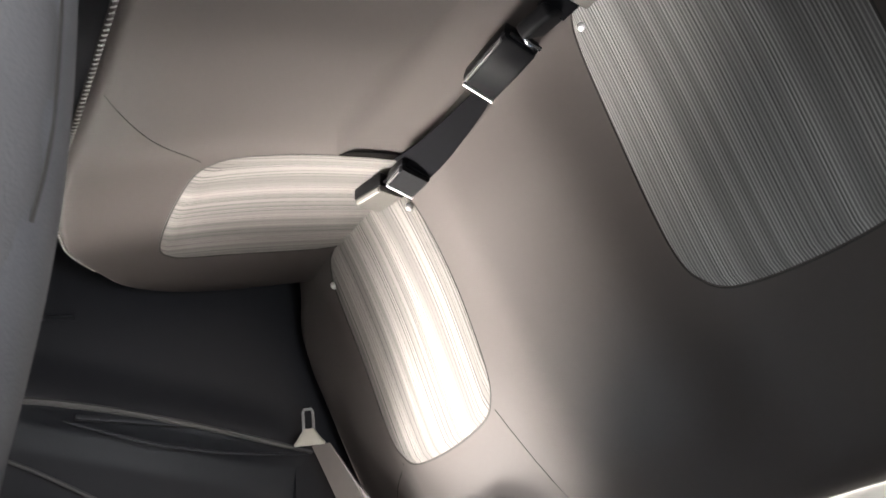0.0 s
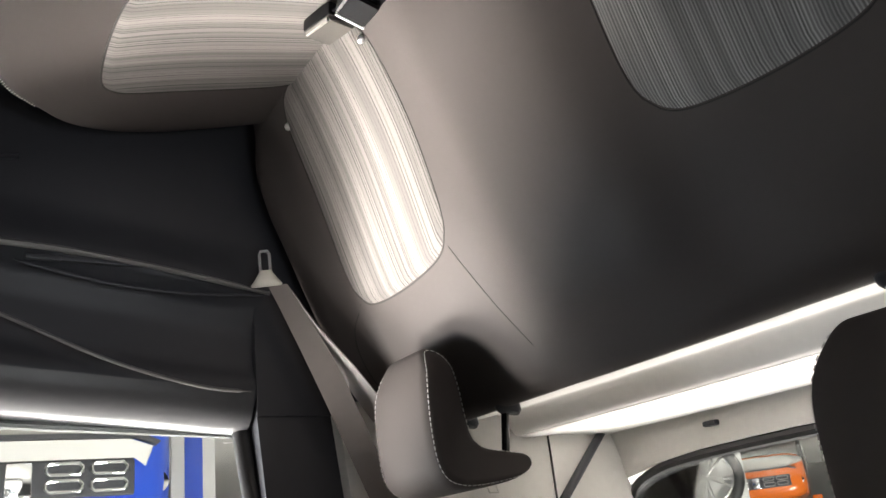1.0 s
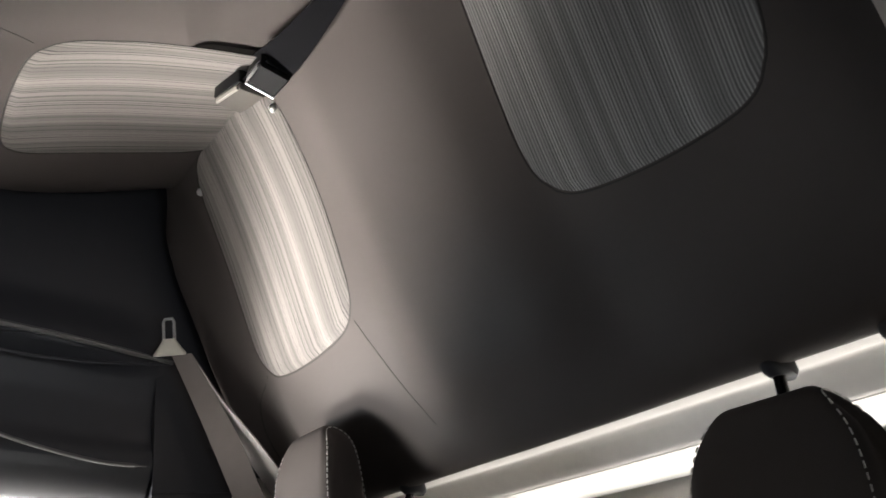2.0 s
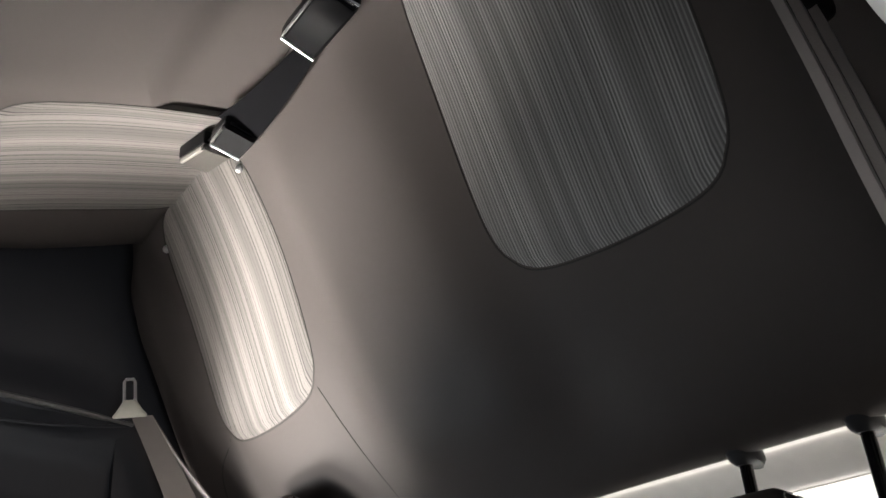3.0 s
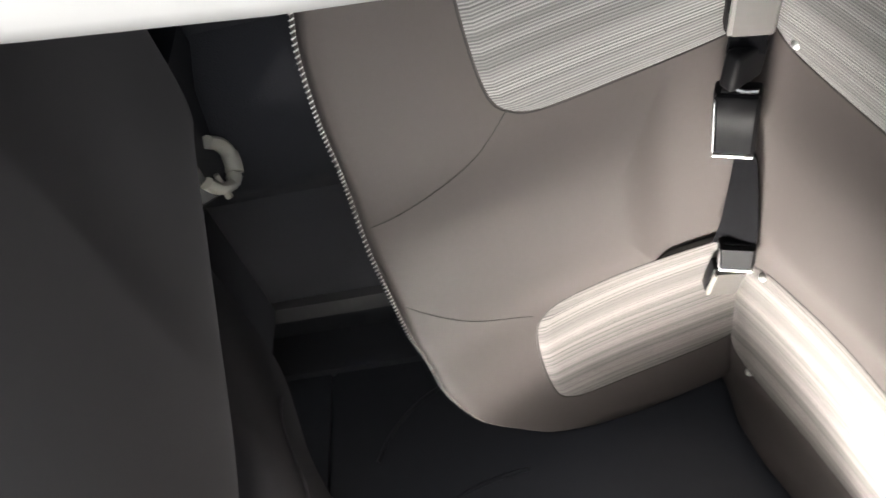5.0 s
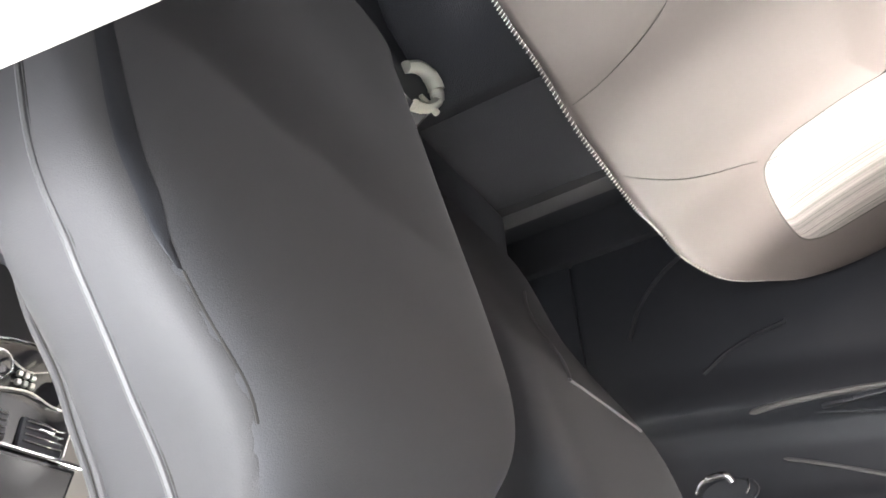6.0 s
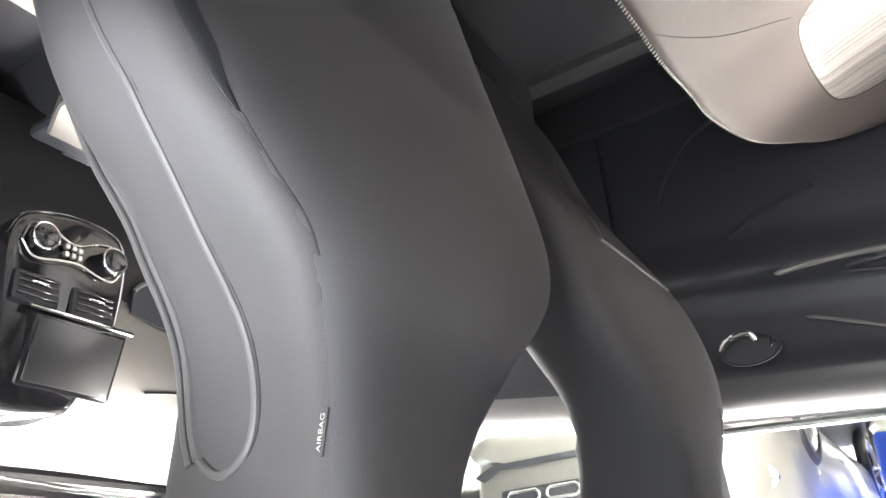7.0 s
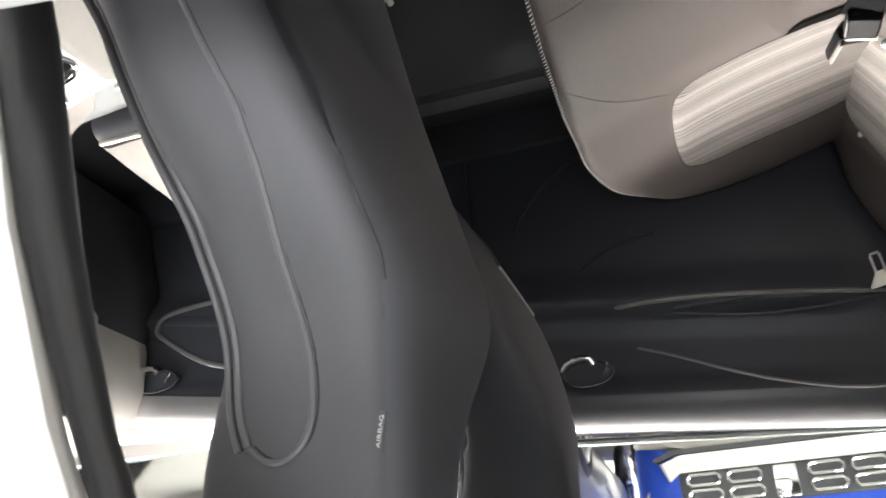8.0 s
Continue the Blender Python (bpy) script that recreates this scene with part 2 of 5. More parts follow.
def lerp_table(table, x):
    """Smooth reading of a table of (x, value)."""
    xs = [r[0] for r in table]
    if x <= xs[0]:
        return table[0][1]
    for (x0, v0), (x1, v1) in zip(table, table[1:]):
        if x <= x1:
            t = (x - x0) / (x1 - x0)
            return v0 + (v1 - v0) * t
    return table[-1][1]


def smooth_table(table, x):
    h = 0.028
    return sum(w * lerp_table(table, x + d * h) for d, w in ((-1.8, 1), (-1.2, 2), (-0.6, 3), (0, 4), (0.6, 3), (1.2, 2), (1.8, 1))) / 16


def squircle(a, b):
    """A square's point moved into a square with bowed sides and round corners."""
    p, q = a * math.sqrt(1 - b * b / 2 * 0.28), b * math.sqrt(1 - a * a / 2 * 0.28)
    m = max(abs(a), abs(b))
    n = (abs(a) ** 8 + abs(b) ** 8) ** 0.125
    k = m / n if n else 1.0
    return p * k, q * k


def sheet(fn, nu, nv, back, uv=True, uvfn=None):
    """A padded sheet: the front from fn(u, v), u and v from 0 to 1, the back moved by the vector back."""
    bm = bmesh.new()
    layer = bm.loops.layers.uv.new("UVMap") if uv else None
    bk = Vector(back)
    F = [[bm.verts.new(fn(i / nu, j / nv)) for j in range(nv + 1)] for i in range(nu + 1)]
    B = [[bm.verts.new(F[i][j].co + bk) for j in range(nv + 1)] for i in range(nu + 1)]
    for i in range(nu):
        for j in range(nv):
            f = bm.faces.new((F[i][j], F[i + 1][j], F[i + 1][j + 1], F[i][j + 1]))
            if layer:
                for lp, (p, q) in zip(f.loops, ((i, j), (i + 1, j), (i + 1, j + 1), (i, j + 1))):
                    lp[layer].uv = uvfn(p / nu, q / nv) if uvfn else (p / nu, q / nv)
            bm.faces.new((B[i][j], B[i][j + 1], B[i + 1][j + 1], B[i + 1][j]))
    for i in range(nu):
        bm.faces.new((F[i][0], B[i][0], B[i + 1][0], F[i + 1][0]))
        bm.faces.new((F[i][nv], F[i + 1][nv], B[i + 1][nv], B[i][nv]))
    for j in range(nv):
        bm.faces.new((F[0][j], F[0][j + 1], B[0][j + 1], B[0][j]))
        bm.faces.new((F[nu][j], B[nu][j], B[nu][j + 1], F[nu][j + 1]))
    return bm


def bump01(t):
    return 0.5 - 0.5 * math.cos(math.pi * max(0, min(1, t)))


# ---- the car's shell ----
FLOOR_Z, ROOF_Z = 0.32, 1.50


def build_shell():
    floor = part("floor", box(-0.72, 0.68, -1.1, 2.0, FLOOR_Z - 0.04, FLOOR_Z, 0), CARPET)
    tagged(floor, "black carpeted floor of the car cabin", "floor", kind="structure")
    # the sill humps and the tunnel
    tun = part("floor_tunnel", loft([[(CX + dx, y, z) for dx, z in ((-0.16, FLOOR_Z), (-0.12, FLOOR_Z + 0.07), (-0.06, FLOOR_Z + 0.1), (0.06, FLOOR_Z + 0.1), (0.12, FLOOR_Z + 0.07), (0.16, FLOOR_Z))]
                                     for y in (0.3, 0.6, 1.0, 1.6, 2.0)]), CARPET)
    tagged(tun, "black carpeted tunnel along the cabin floor", "floor", kind="structure")
    roof = part("ceiling", sheet(lambda u, v: (CX - 0.60 + 1.20 * u, -0.69 + 2.09 * v, ROOF_Z + 0.04 * (1 - (2 * u - 1) ** 2) - 0.10 * max(0, 0.12 - v) - 0.2 * max(0, v - 0.8)), 16, 16, (0, 0, 0.04)), HEADLINER)
    tagged(roof, "grey cloth headliner under the car roof", "ceiling", kind="structure")
    for side in (-1, 1):
        x0 = CX + side * 0.60
        rail = part("trim", tube(spline([(x0, -0.70, 1.44), (x0 + side * 0.01, -0.3, 1.475), (x0, 0.7, 1.49), (x0 - side * 0.03, 1.2, 1.42), (x0 - side * 0.02, 1.75, 1.16), (x0 + side * 0.04, 2.1, 1.0)], 6), 0.05, 10), HEADLINER)
        tagged(rail, "pale roof rail trim above the car windows", "trim", kind="structure")
    bp = part("pillar", loft([[(x + dx, y + dy, z) for dx, dy in ((-0.03, -0.09), (0.02, -0.08), (0.03, 0.08), (-0.03, 0.09))] for x, y, z in ((-0.71, 0.80, 0.35), (-0.715, 0.78, 0.9), (-0.70, 0.77, 1.1), (-0.66, 0.75, 1.3), (-0.62, 0.73, 1.48))]), BLACK)
    tagged(bp, "black plastic pillar between the car's doors", "pillar", kind="structure")
    bp = part("pillar", loft([[(x + w * math.cos(a), y + w * math.sin(a), z) for a in [2 * math.pi * i / 20 for i in range(20)]] for x, y, z, w in ((0.68, 0.86, 0.35, 0.024), (0.665, 0.79, 0.85, 0.022), (0.65, 0.733, 1.058, 0.0195), (0.648, 0.7186, 1.118, 0.0185), (0.645, 0.697, 1.20, 0.0157), (0.642, 0.677, 1.262, 0.0125), (0.638, 0.661, 1.31, 0.0105), (0.635, 0.647, 1.345, 0.0105), (0.62, 0.590, 1.48, 0.012))]), RUBBER)
    tagged(bp, "black rubber-edged pillar beside the open window", "pillar", kind="structure")
    bp = part("pillar", loft([[(x + dx, y + dy, z) for dx, dy in ((0.004, 0.012), (0.020, 0.010), (0.032, 0.060), (0.030, 0.125), (0.010, 0.125))] for x, y, z in ((0.672, 0.82, 0.60), (0.665, 0.79, 0.85), (0.65, 0.733, 1.058), (0.645, 0.697, 1.20), (0.638, 0.661, 1.31), (0.62, 0.590, 1.48))]), PAINT)
    tagged(bp, "white painted door pillar behind a rubber seal", "pillar", kind="structure")
    for x0, x1 in ((-0.80, -0.66), (0.62, 0.78)):
        tagged(part("sill", box(x0, x1, -0.3, 2.0, 0.22, 0.42, 0.02), CARPET), "black carpeted sill beside the cabin floor", "sill", kind="structure")
    for x in (-0.56, -0.10):
        rail = thing("seat_rail", "dark grey seat rail on the cabin floor", "rail", (x, 0.7, FLOOR_Z))
        part("rail", loft([[(x + dx, y, FLOOR_Z + dz) for dx, dz in ((-0.03, 0), (-0.024, 0.016), (0.024, 0.016), (0.03, 0))] for y in (0.56, 0.575, 1.40)]), RAILGREY, rail)
    fw = part("wall_front", box(-0.72, 0.70, 1.98, 2.02, 0.3, 0.95, 0), CARPET)
    tagged(fw, "dark bulkhead at the front of the footwell", "wall", kind="structure")


build_shell()


# ---- the rear bench ----
BACK_PROFILE = [(0.00, 0.050, 0.560), (0.08, 0.006, 0.630), (0.21, -0.052, 0.750), (0.40, -0.130, 0.925), (0.54, -0.195, 1.050), (0.63, -0.240, 1.130), (0.66, -0.254, 1.156)]


def back_point(x, s, lift=0.0):
    """A point on the face of the rear backrest: x across, s up along it (0 to 0.66)."""
    y = smooth_table([(r[0], r[1]) for r in BACK_PROFILE], s)
    z = smooth_table([(r[0], r[2]) for r in BACK_PROFILE], s)
    d = abs(x - CX)
    out = bump01((d - 0.53) / 0.08) * (0.030 + 0.032 * bump01(s / 0.12) * bump01((0.66 - s) / 0.2))     # outer bolsters
    out += (0.014 + 0.014 * bump01((s - 0.05) / 0.12)) * bump01((0.20 - d) / 0.13) * (1 - 0.85 * bump01((s - 0.52) / 0.12))      # middle place
    out -= 0.006 * math.exp(-((s - 0.2) / 0.15) ** 2)
    n = Vector((0, 0.90, 0.43))
    return Vector((x, y, z)) + n * (out + lift)


def back_s(z):
    return lerp_table([(r[2], r[0]) for r in BACK_PROFILE], z)


def build_back(root):
    W = 0.632

    def fn(u, v):
        s = -0.02 + 0.70 * v
        top = max(0, (s - 0.615) / 0.065)
        a = 2 * u - 1
        d = max(0, (abs(a) * W - (W - 0.055)) / 0.055)
        narrow = 0.045 * (1 - bump01(s / 0.22))
        p = back_point(CX + a * (W - narrow), min(s, 0.66))
        roll = 0.055 * (1 - math.sqrt(max(0, 1 - min(1, d) ** 2))) + 0.06 * (1 - math.sqrt(max(0, 1 - min(1, top) ** 2)))
        return p - Vector((0, 0.90, 0.43)) * roll + Vector((0, -0.01, 0.012)) * top
    part("backrest", sheet(fn, 90, 60, (0, -0.075, -0.02)), LEATHER, root)


def patch(root, name, material, point, corners, lift=0.006, n=28, edge=0.12, label=""):
    """A padded insert on a surface point(p, q, lift), inside four corners (p, q): low-left, low-right, top-right, top-left."""
    (ax, ay), (bx, by), (cx, cy), (dx, dy) = corners

    def straight(u, v):
        a, b = squircle(2 * u - 1, 2 * v - 1)
        # the stripes bow outwards a little, half as much as the sides
        return 0.5 + 0.5 * a * (1 + 0.06 * b * b), (b + 1) / 2

    def fn(u, v):
        a, b = squircle(2 * u - 1, 2 * v - 1)
        s, t = (a + 1) / 2, (b + 1) / 2
        p = (ax * (1 - s) + bx * s) * (1 - t) + (dx * (1 - s) + cx * s) * t
        q = (ay * (1 - s) + by * s) * (1 - t) + (dy * (1 - s) + cy * s) * t
        e = min(1, (1 - abs(2 * u - 1)) / edge, (1 - abs(2 * v - 1)) / edge)
        return point(p, q, lift * math.sqrt(max(0, 1 - (1 - e) ** 2)) - 0.001)
    m = point((ax + cx) / 2, (ay + cy) / 2, 0) - point((ax + cx) / 2, (ay + cy) / 2, 0.012)
    ob = part(name, sheet(fn, n, n, m, uvfn=straight), material, root, label)
    rim = [(k / 24, 0) for k in range(24)] + [(1, k / 24) for k in range(24)] + [(1 - k / 24, 1) for k in range(24)] + [(0, 1 - k / 24) for k in range(25)]
    low = point((ax + cx) / 2, (ay + cy) / 2, 0.0016) - point((ax + cx) / 2, (ay + cy) / 2, 0)
    part("sewn_edge", tube([fn(u, v) + low * 0.6 for u, v in rim], 0.0010, 6), SEAM, ob, "dark sewn edge of the insert")
    return ob


CUSH_PROFILE = [(-0.05, 0.583), (0.0, 0.590), (0.10, 0.605), (0.20, 0.622), (0.30, 0.647), (0.38, 0.677), (0.44, 0.698), (0.475, 0.706), (0.52, 0.708)]


def cushion_point(x, y, lift=0.0):
    z = smooth_table(CUSH_PROFILE, y)
    d = abs(x - CX)
    z += 0.007 * bump01((d - 0.44) / 0.16) + 0.020 * bump01((0.20 - d) / 0.13)
    return Vector((x, y, z + lift))


def build_cushion(root):
    half = [(0.0, 0.478), (0.20, 0.479), (0.30, 0.474), (0.41, 0.444), (0.49, 0.392), (0.55, 0.34), (0.588, 0.27), (0.597, 0.19), (0.582, 0.11), (0.560, 0.03), (0.54, -0.04)]
    L = spline([(CX - a, b, 0) for a, b in half[::-1]], 5)
    wide = [(0.0, 0.478), (0.20, 0.480), (0.30, 0.479), (0.40, 0.466), (0.48, 0.428), (0.545, 0.355)] + half[6:]
    R = spline([(CX + a, b, 0) for a, b in wide], 5)
    outline = [(p.x, p.y) for p in L] + [(p.x, p.y) for p in R[1:]]
    c = (CX, 0.22)
    rows = []
    for k in range(20):
        r = 0.98 * k / 19
        rows.append([cushion_point(c[0] + (x - c[0]) * r, c[1] + (y - c[1]) * r) for x, y in outline])
    R0 = 0.026
    for k in range(1, 9):
        a = math.pi / 2 * k / 8
        ring = []
        for x, y in outline:
            p = cushion_point(c[0] + (x - c[0]) * 0.98, c[1] + (y - c[1]) * 0.98)
            dirn = Vector((x - c[0], y - c[1], 0)).normalized()
            ring.append(p + dirn * R0 * 0.8 * math.sin(a) - Vector((0, 0, R0 * (1 - math.cos(a)))))
        rows.append(ring)
    last = rows[-1]
    rows.append([p + Vector((0, -0.012 if p.y > 0.4 else 0, -0.06)) for p in last])
    rows.append([Vector((c[0] + (p.x - c[0]) * 0.94, c[1] + (p.y - c[1]) * 0.88, 0.40)) for p in last])
    bm = bmesh.new()
    V = [[bm.verts.new(p) for p in ring] for ring in rows[1:]]
    n = len(outline)
    for a, b in zip(V, V[1:]):
        for i in range(n):
            j = (i + 1) % n
            bm.faces.new((a[i], a[j], b[j], b[i]))
    mid = bm.verts.new(rows[0][0])
    for i in range(n):
        bm.faces.new((mid, V[0][i], V[0][(i + 1) % n]))
    bm.faces.new(V[-1])
    part("cushion", bm, LEATHER, root)
    # piping with stitches along the front edge
    front = [p for p, (x, y) in zip(rows[24], outline) if y > 0.39]
    part("piping", tube(front, 0.0035, 8), LEATHER, root)
    bm = bmesh.new()
    fr = spline(front, 6)
    acc = 0.0
    for a, b in zip(fr, fr[1:]):
        acc += (b - a).length
        if acc > 0.0046:
            acc = 0.0
            d = (b - a).normalized()
            side = d.cross(Vector((0, 0, 1))).normalized()
            for q in (tube([a - side * 0.0026 + Vector((0, 0.001, 0.0030)), a + d * 0.0026 + side * 0.0004 + Vector((0, 0.001, 0.0040)), a + d * 0.0036 + side * 0.0022 + Vector((0, 0.001, 0.0026))], 0.0007, 5),):
                tmp = bpy.data.meshes.new("t")
                q.to_mesh(tmp)
                q.free()
                bm.from_mesh(tmp)
                bpy.data.meshes.remove(tmp)
    tagged(part("stitching", bm, THREAD, root, "pale stitches along the cushion's front edge"), kind="stuff")


def surface_line(point, pq, r, n=8, lift=0.0):
    pts = spline([(p, q, 0) for p, q in pq], n)
    return tube([point(v.x, v.y, lift) for v in pts], r, 6)


def stitches(lines, dash=0.0050, gap=0.0030, r=0.0007):
    """Dashes of thread along lines of points, as one mesh."""
    bm = bmesh.new()
    for line in lines:
        acc, on = 0.0, True
        seg = [line[0]]
        for a, b in zip(line, line[1:]):
            n = max(1, int((b - a).length / 0.001))
            for k in range(1, n + 1):
                p = a.lerp(b, k / n)
                acc += (b - a).length / n
                if on:
                    seg.append(p)
                if acc >= (dash if on else gap):
                    if on and len(seg) > 1:
                        d = (seg[-1] - seg[0]).normalized()
                        u = d.orthogonal().normalized()
                        w = d.cross(u)
                        A, B = [[bm.verts.new(q + u * r * math.cos(t) + w * r * math.sin(t)) for t in (0, 1.571, 3.142, 4.712)] for q in (seg[0], seg[-1])]
                        for m in range(4):
                            bm.faces.new((A[m], A[(m + 1) % 4], B[(m + 1) % 4], B[m]))
                    on, acc, seg = not on, 0.0, [p]
    return bm


def headrest(root, x, raised, W=0.088):
    """A saddle-shaped headrest: a pad in front of the backrest and a lip that goes back over the posts."""
    z = raised
    P = [(-0.128, 1.075), (-0.118, 1.12), (-0.117, 1.18), (-0.126, 1.235), (-0.150, 1.262), (-0.20, 1.266), (-0.27, 1.255), (-0.298, 1.238), (-0.290, 1.220),
         (-0.25, 1.213), (-0.205, 1.203), (-0.188, 1.17), (-0.180, 1.12), (-0.172, 1.07), (-0.155, 1.052), (-0.138, 1.056)]
    loop = spline([(0, a, b) for a, b in P + P[:1]], 4)[:-1]
    cen = [Vector((0, -0.155, min(max(p.z, 1.09), 1.225))) if p.z < 1.2 or p.y > -0.17 else Vector((0, max(p.y, -0.27), 1.235)) for p in loop]
    R = 0.024
    rings = []
    for k in range(9):
        a = math.pi / 2 * k / 8
        f = 1 - (R / 0.034) * 0.62 * (1 - math.sin(a))
        rings.append([Vector((x - (W - R * (1 - math.cos(a))) * (1 - 0.36 * max(0, (1.135 - p.z) / 0.083) ** 2.4), *(c + (p - c) * f).yz)) + Vector((0, 0, z)) for p, c in zip(loop, cen)])
    rings += [[Vector((2 * x - p.x, p.y, p.z)) for p in ring] for ring in rings[::-1]]
    h = part("headrest", loft(rings), LEATHER, root, "leather headrest with white stitching")
    lines = []
    for sgn in (-1, 1):
        for off, grow in ((0.0048, 0.865),):
            ln = [Vector((x + sgn * (W - off) * (1 - 0.36 * max(0, (1.135 - p.z) / 0.083) ** 2.4), *(c + (p - c) * grow).yz)) + Vector((0, 0, z)) for p, c in zip(loop, cen)]
            lines.append(ln + ln[:1])
    tagged(part("stitching", stitches(lines), THREAD, h, "white dashed stitching"), kind="stuff")
    for dx in (-0.060, 0.060):
        part("post", tube([(x + dx, -0.280, 1.11), (x + dx, -0.264, 1.225 + z)], 0.0062, 12), GLOSS, h, "black metal headrest post")
        part("post_guide", tube([(x + dx, -0.281, 1.140), (x + dx, -0.281, 1.148), (x + dx, -0.279, 1.153), (x + dx, -0.279, 1.156)], [0.022, 0.024, 0.021, 0.012], 18, 0.6, (1, 0, 0)), BLACK, h)
    return h


def build_bench():
    root = thing("rear_bench", "grey leather rear bench seat with striped cloth inserts", "car seat")
    build_back(root)
    build_cushion(root)
    bp = lambda p, q, l: back_point(p, q, l)
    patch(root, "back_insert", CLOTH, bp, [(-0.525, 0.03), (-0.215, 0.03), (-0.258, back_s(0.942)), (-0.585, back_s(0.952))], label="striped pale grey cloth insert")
    patch(root, "back_insert", FINE, bp, [(0.160, 0.03), (0.46, 0.03), (0.424, back_s(0.966)), (0.117, back_s(0.948))], label="striped pale grey cloth insert")
    cp = lambda p, q, l: cushion_point(p, q, l)
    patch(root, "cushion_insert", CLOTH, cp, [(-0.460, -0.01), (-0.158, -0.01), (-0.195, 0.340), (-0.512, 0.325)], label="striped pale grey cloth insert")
    patch(root, "cushion_insert", FINE, cp, [(0.185, -0.01), (0.47, -0.01), (0.50, 0.335), (0.150, 0.330)], label="striped pale grey cloth insert")
    for pts in ([(-0.280, back_s(0.93)), (-0.251, back_s(1.02)), (-0.222, back_s(1.09))], [(-0.565, back_s(0.93)), (-0.592, back_s(0.965)), (-0.601, back_s(1.03)), (-0.598, back_s(1.11))]):
        part("seam", surface_line(bp, pts, 0.0012, lift=-0.0004), SEAM, root)
    for pts in ([(-0.207, 0.330), (-0.151, 0.385), (-0.096, 0.433), (-0.065, 0.458), (-0.040, 0.476)], [(0.180, 0.308), (0.1464, 0.3386), (0.1291, 0.3684), (0.1172, 0.4088), (0.1101, 0.4434), (0.107, 0.466), (0.106, 0.478)]):
        part("seam", surface_line(cp, pts, 0.0006, lift=0.0001), SEAM, root)
    for x in (-0.52, -0.24, 0.18, 0.46):
        p = back_point(x, 0.084, -0.004)
        part("anchor_stud", tube([p + Vector((0, 0.9, 0.43)) * d for d in (0, 0.003, 0.007, 0.010, 0.012)], [0.0045, 0.0065, 0.0068, 0.005, 0.001], 12), STUD, root, "small shiny child-seat anchor stud")
    headrest(root, -0.442, 0.0)
    headrest(root, 0.318, 0.150, 0.081)


build_bench()


# ---- belts and buckles ----
def buckle(centre, length, turn, tip, body, label, button=None, rim=False, strap=0.035, roll=0, strip=1):
    """A buckle that lies along the crack of the bench; its open end points along its own +x."""
    root = thing("seat_belt_buckle", label, "buckle", centre)
    m = pose(*centre) @ pose(0, 0, 0, 0, tip, turn) @ pose(0, 0, 0, roll, 0, 0)
    h = length / 2
    pale = body is not INK
    # the housing tapers a little towards the strap
    ring = lambda x, w, z0, z1: [(x, -w, z0), (x, w, z0), (x, w, z1 - 0.003), (x, w - 0.003, z1), (x, -w + 0.003, z1), (x, -w, z1 - 0.003)]
    part("housing", moved(loft([ring(x * h, w, -0.004, z) for x, w, z in ((-1, 0.0195, 0.0075), (-0.94, 0.0215, 0.0098), (0.3, 0.0225, 0.0105), (0.94, 0.0225, 0.0100), (1, 0.0215, 0.0080))]), m), body, root)
    part("surround", moved(box(-h - 0.002, h + 0.001, -0.0245, 0.0252, -0.019, 0.002, 0.004, 2), m), INK, root, "black lower shell")
    part("slot", moved(box(h - 0.004, h + 0.003, -0.017, 0.017, -0.004, 0.004, 0.001), m), GLOSS, root)
    if button:
        part("button", moved(box(h - 0.017, h - 0.006, -0.0205, 0.0205, 0.004, 0.0122, 0.0015), m), button, root, "red release button")
        part("end_cap", moved(box(h - 0.005, h + 0.006, -0.0225, 0.0225, -0.010, 0.0108, 0.003, 3), m), INK, root, "black end cap")
    w = 0.0030 if pale else 0.0012
    part("edge_strip", moved(box(-h + 0.004, h - (0.019 if button else 0.006), *sorted((strip * (0.0222 - w), strip * 0.0236)), 0.0045, 0.0110, 0.0008, 1), m), STRIP if pale else EDGEGREY, root, "pale edge strip")
    if strap:
        part("strap", moved(box(-h - strap, -h + 0.004, -0.019, 0.019, -0.006, -0.002, 0.001), m), WEBDARK, root, "short dark strap")
    if rim:
        part("rim", moved(box(-h - 0.0030, -h + 0.0010, -0.0218, 0.0218, 0.0035, 0.0108, 0.0008, 1), m), STUD, root, "shiny rim")
    return root


def ribbon(pts, widths, across, t=0.0015):
    """A webbing band: centre points, half widths and the direction across at each point."""
    rings = []
    P = [Vector(p) for p in pts]
    for i, p in enumerate(P):
        d = (P[min(i + 1, len(P) - 1)] - P[max(i - 1, 0)]).normalized()
        a = Vector(across[i]).normalized()
        nn = d.cross(a).normalized()
        w = widths[i]
        rings.append([p - a * w - nn * t, p + a * w - nn * t, p + a * w + nn * t, p - a * w + nn * t])
    return loft(rings)


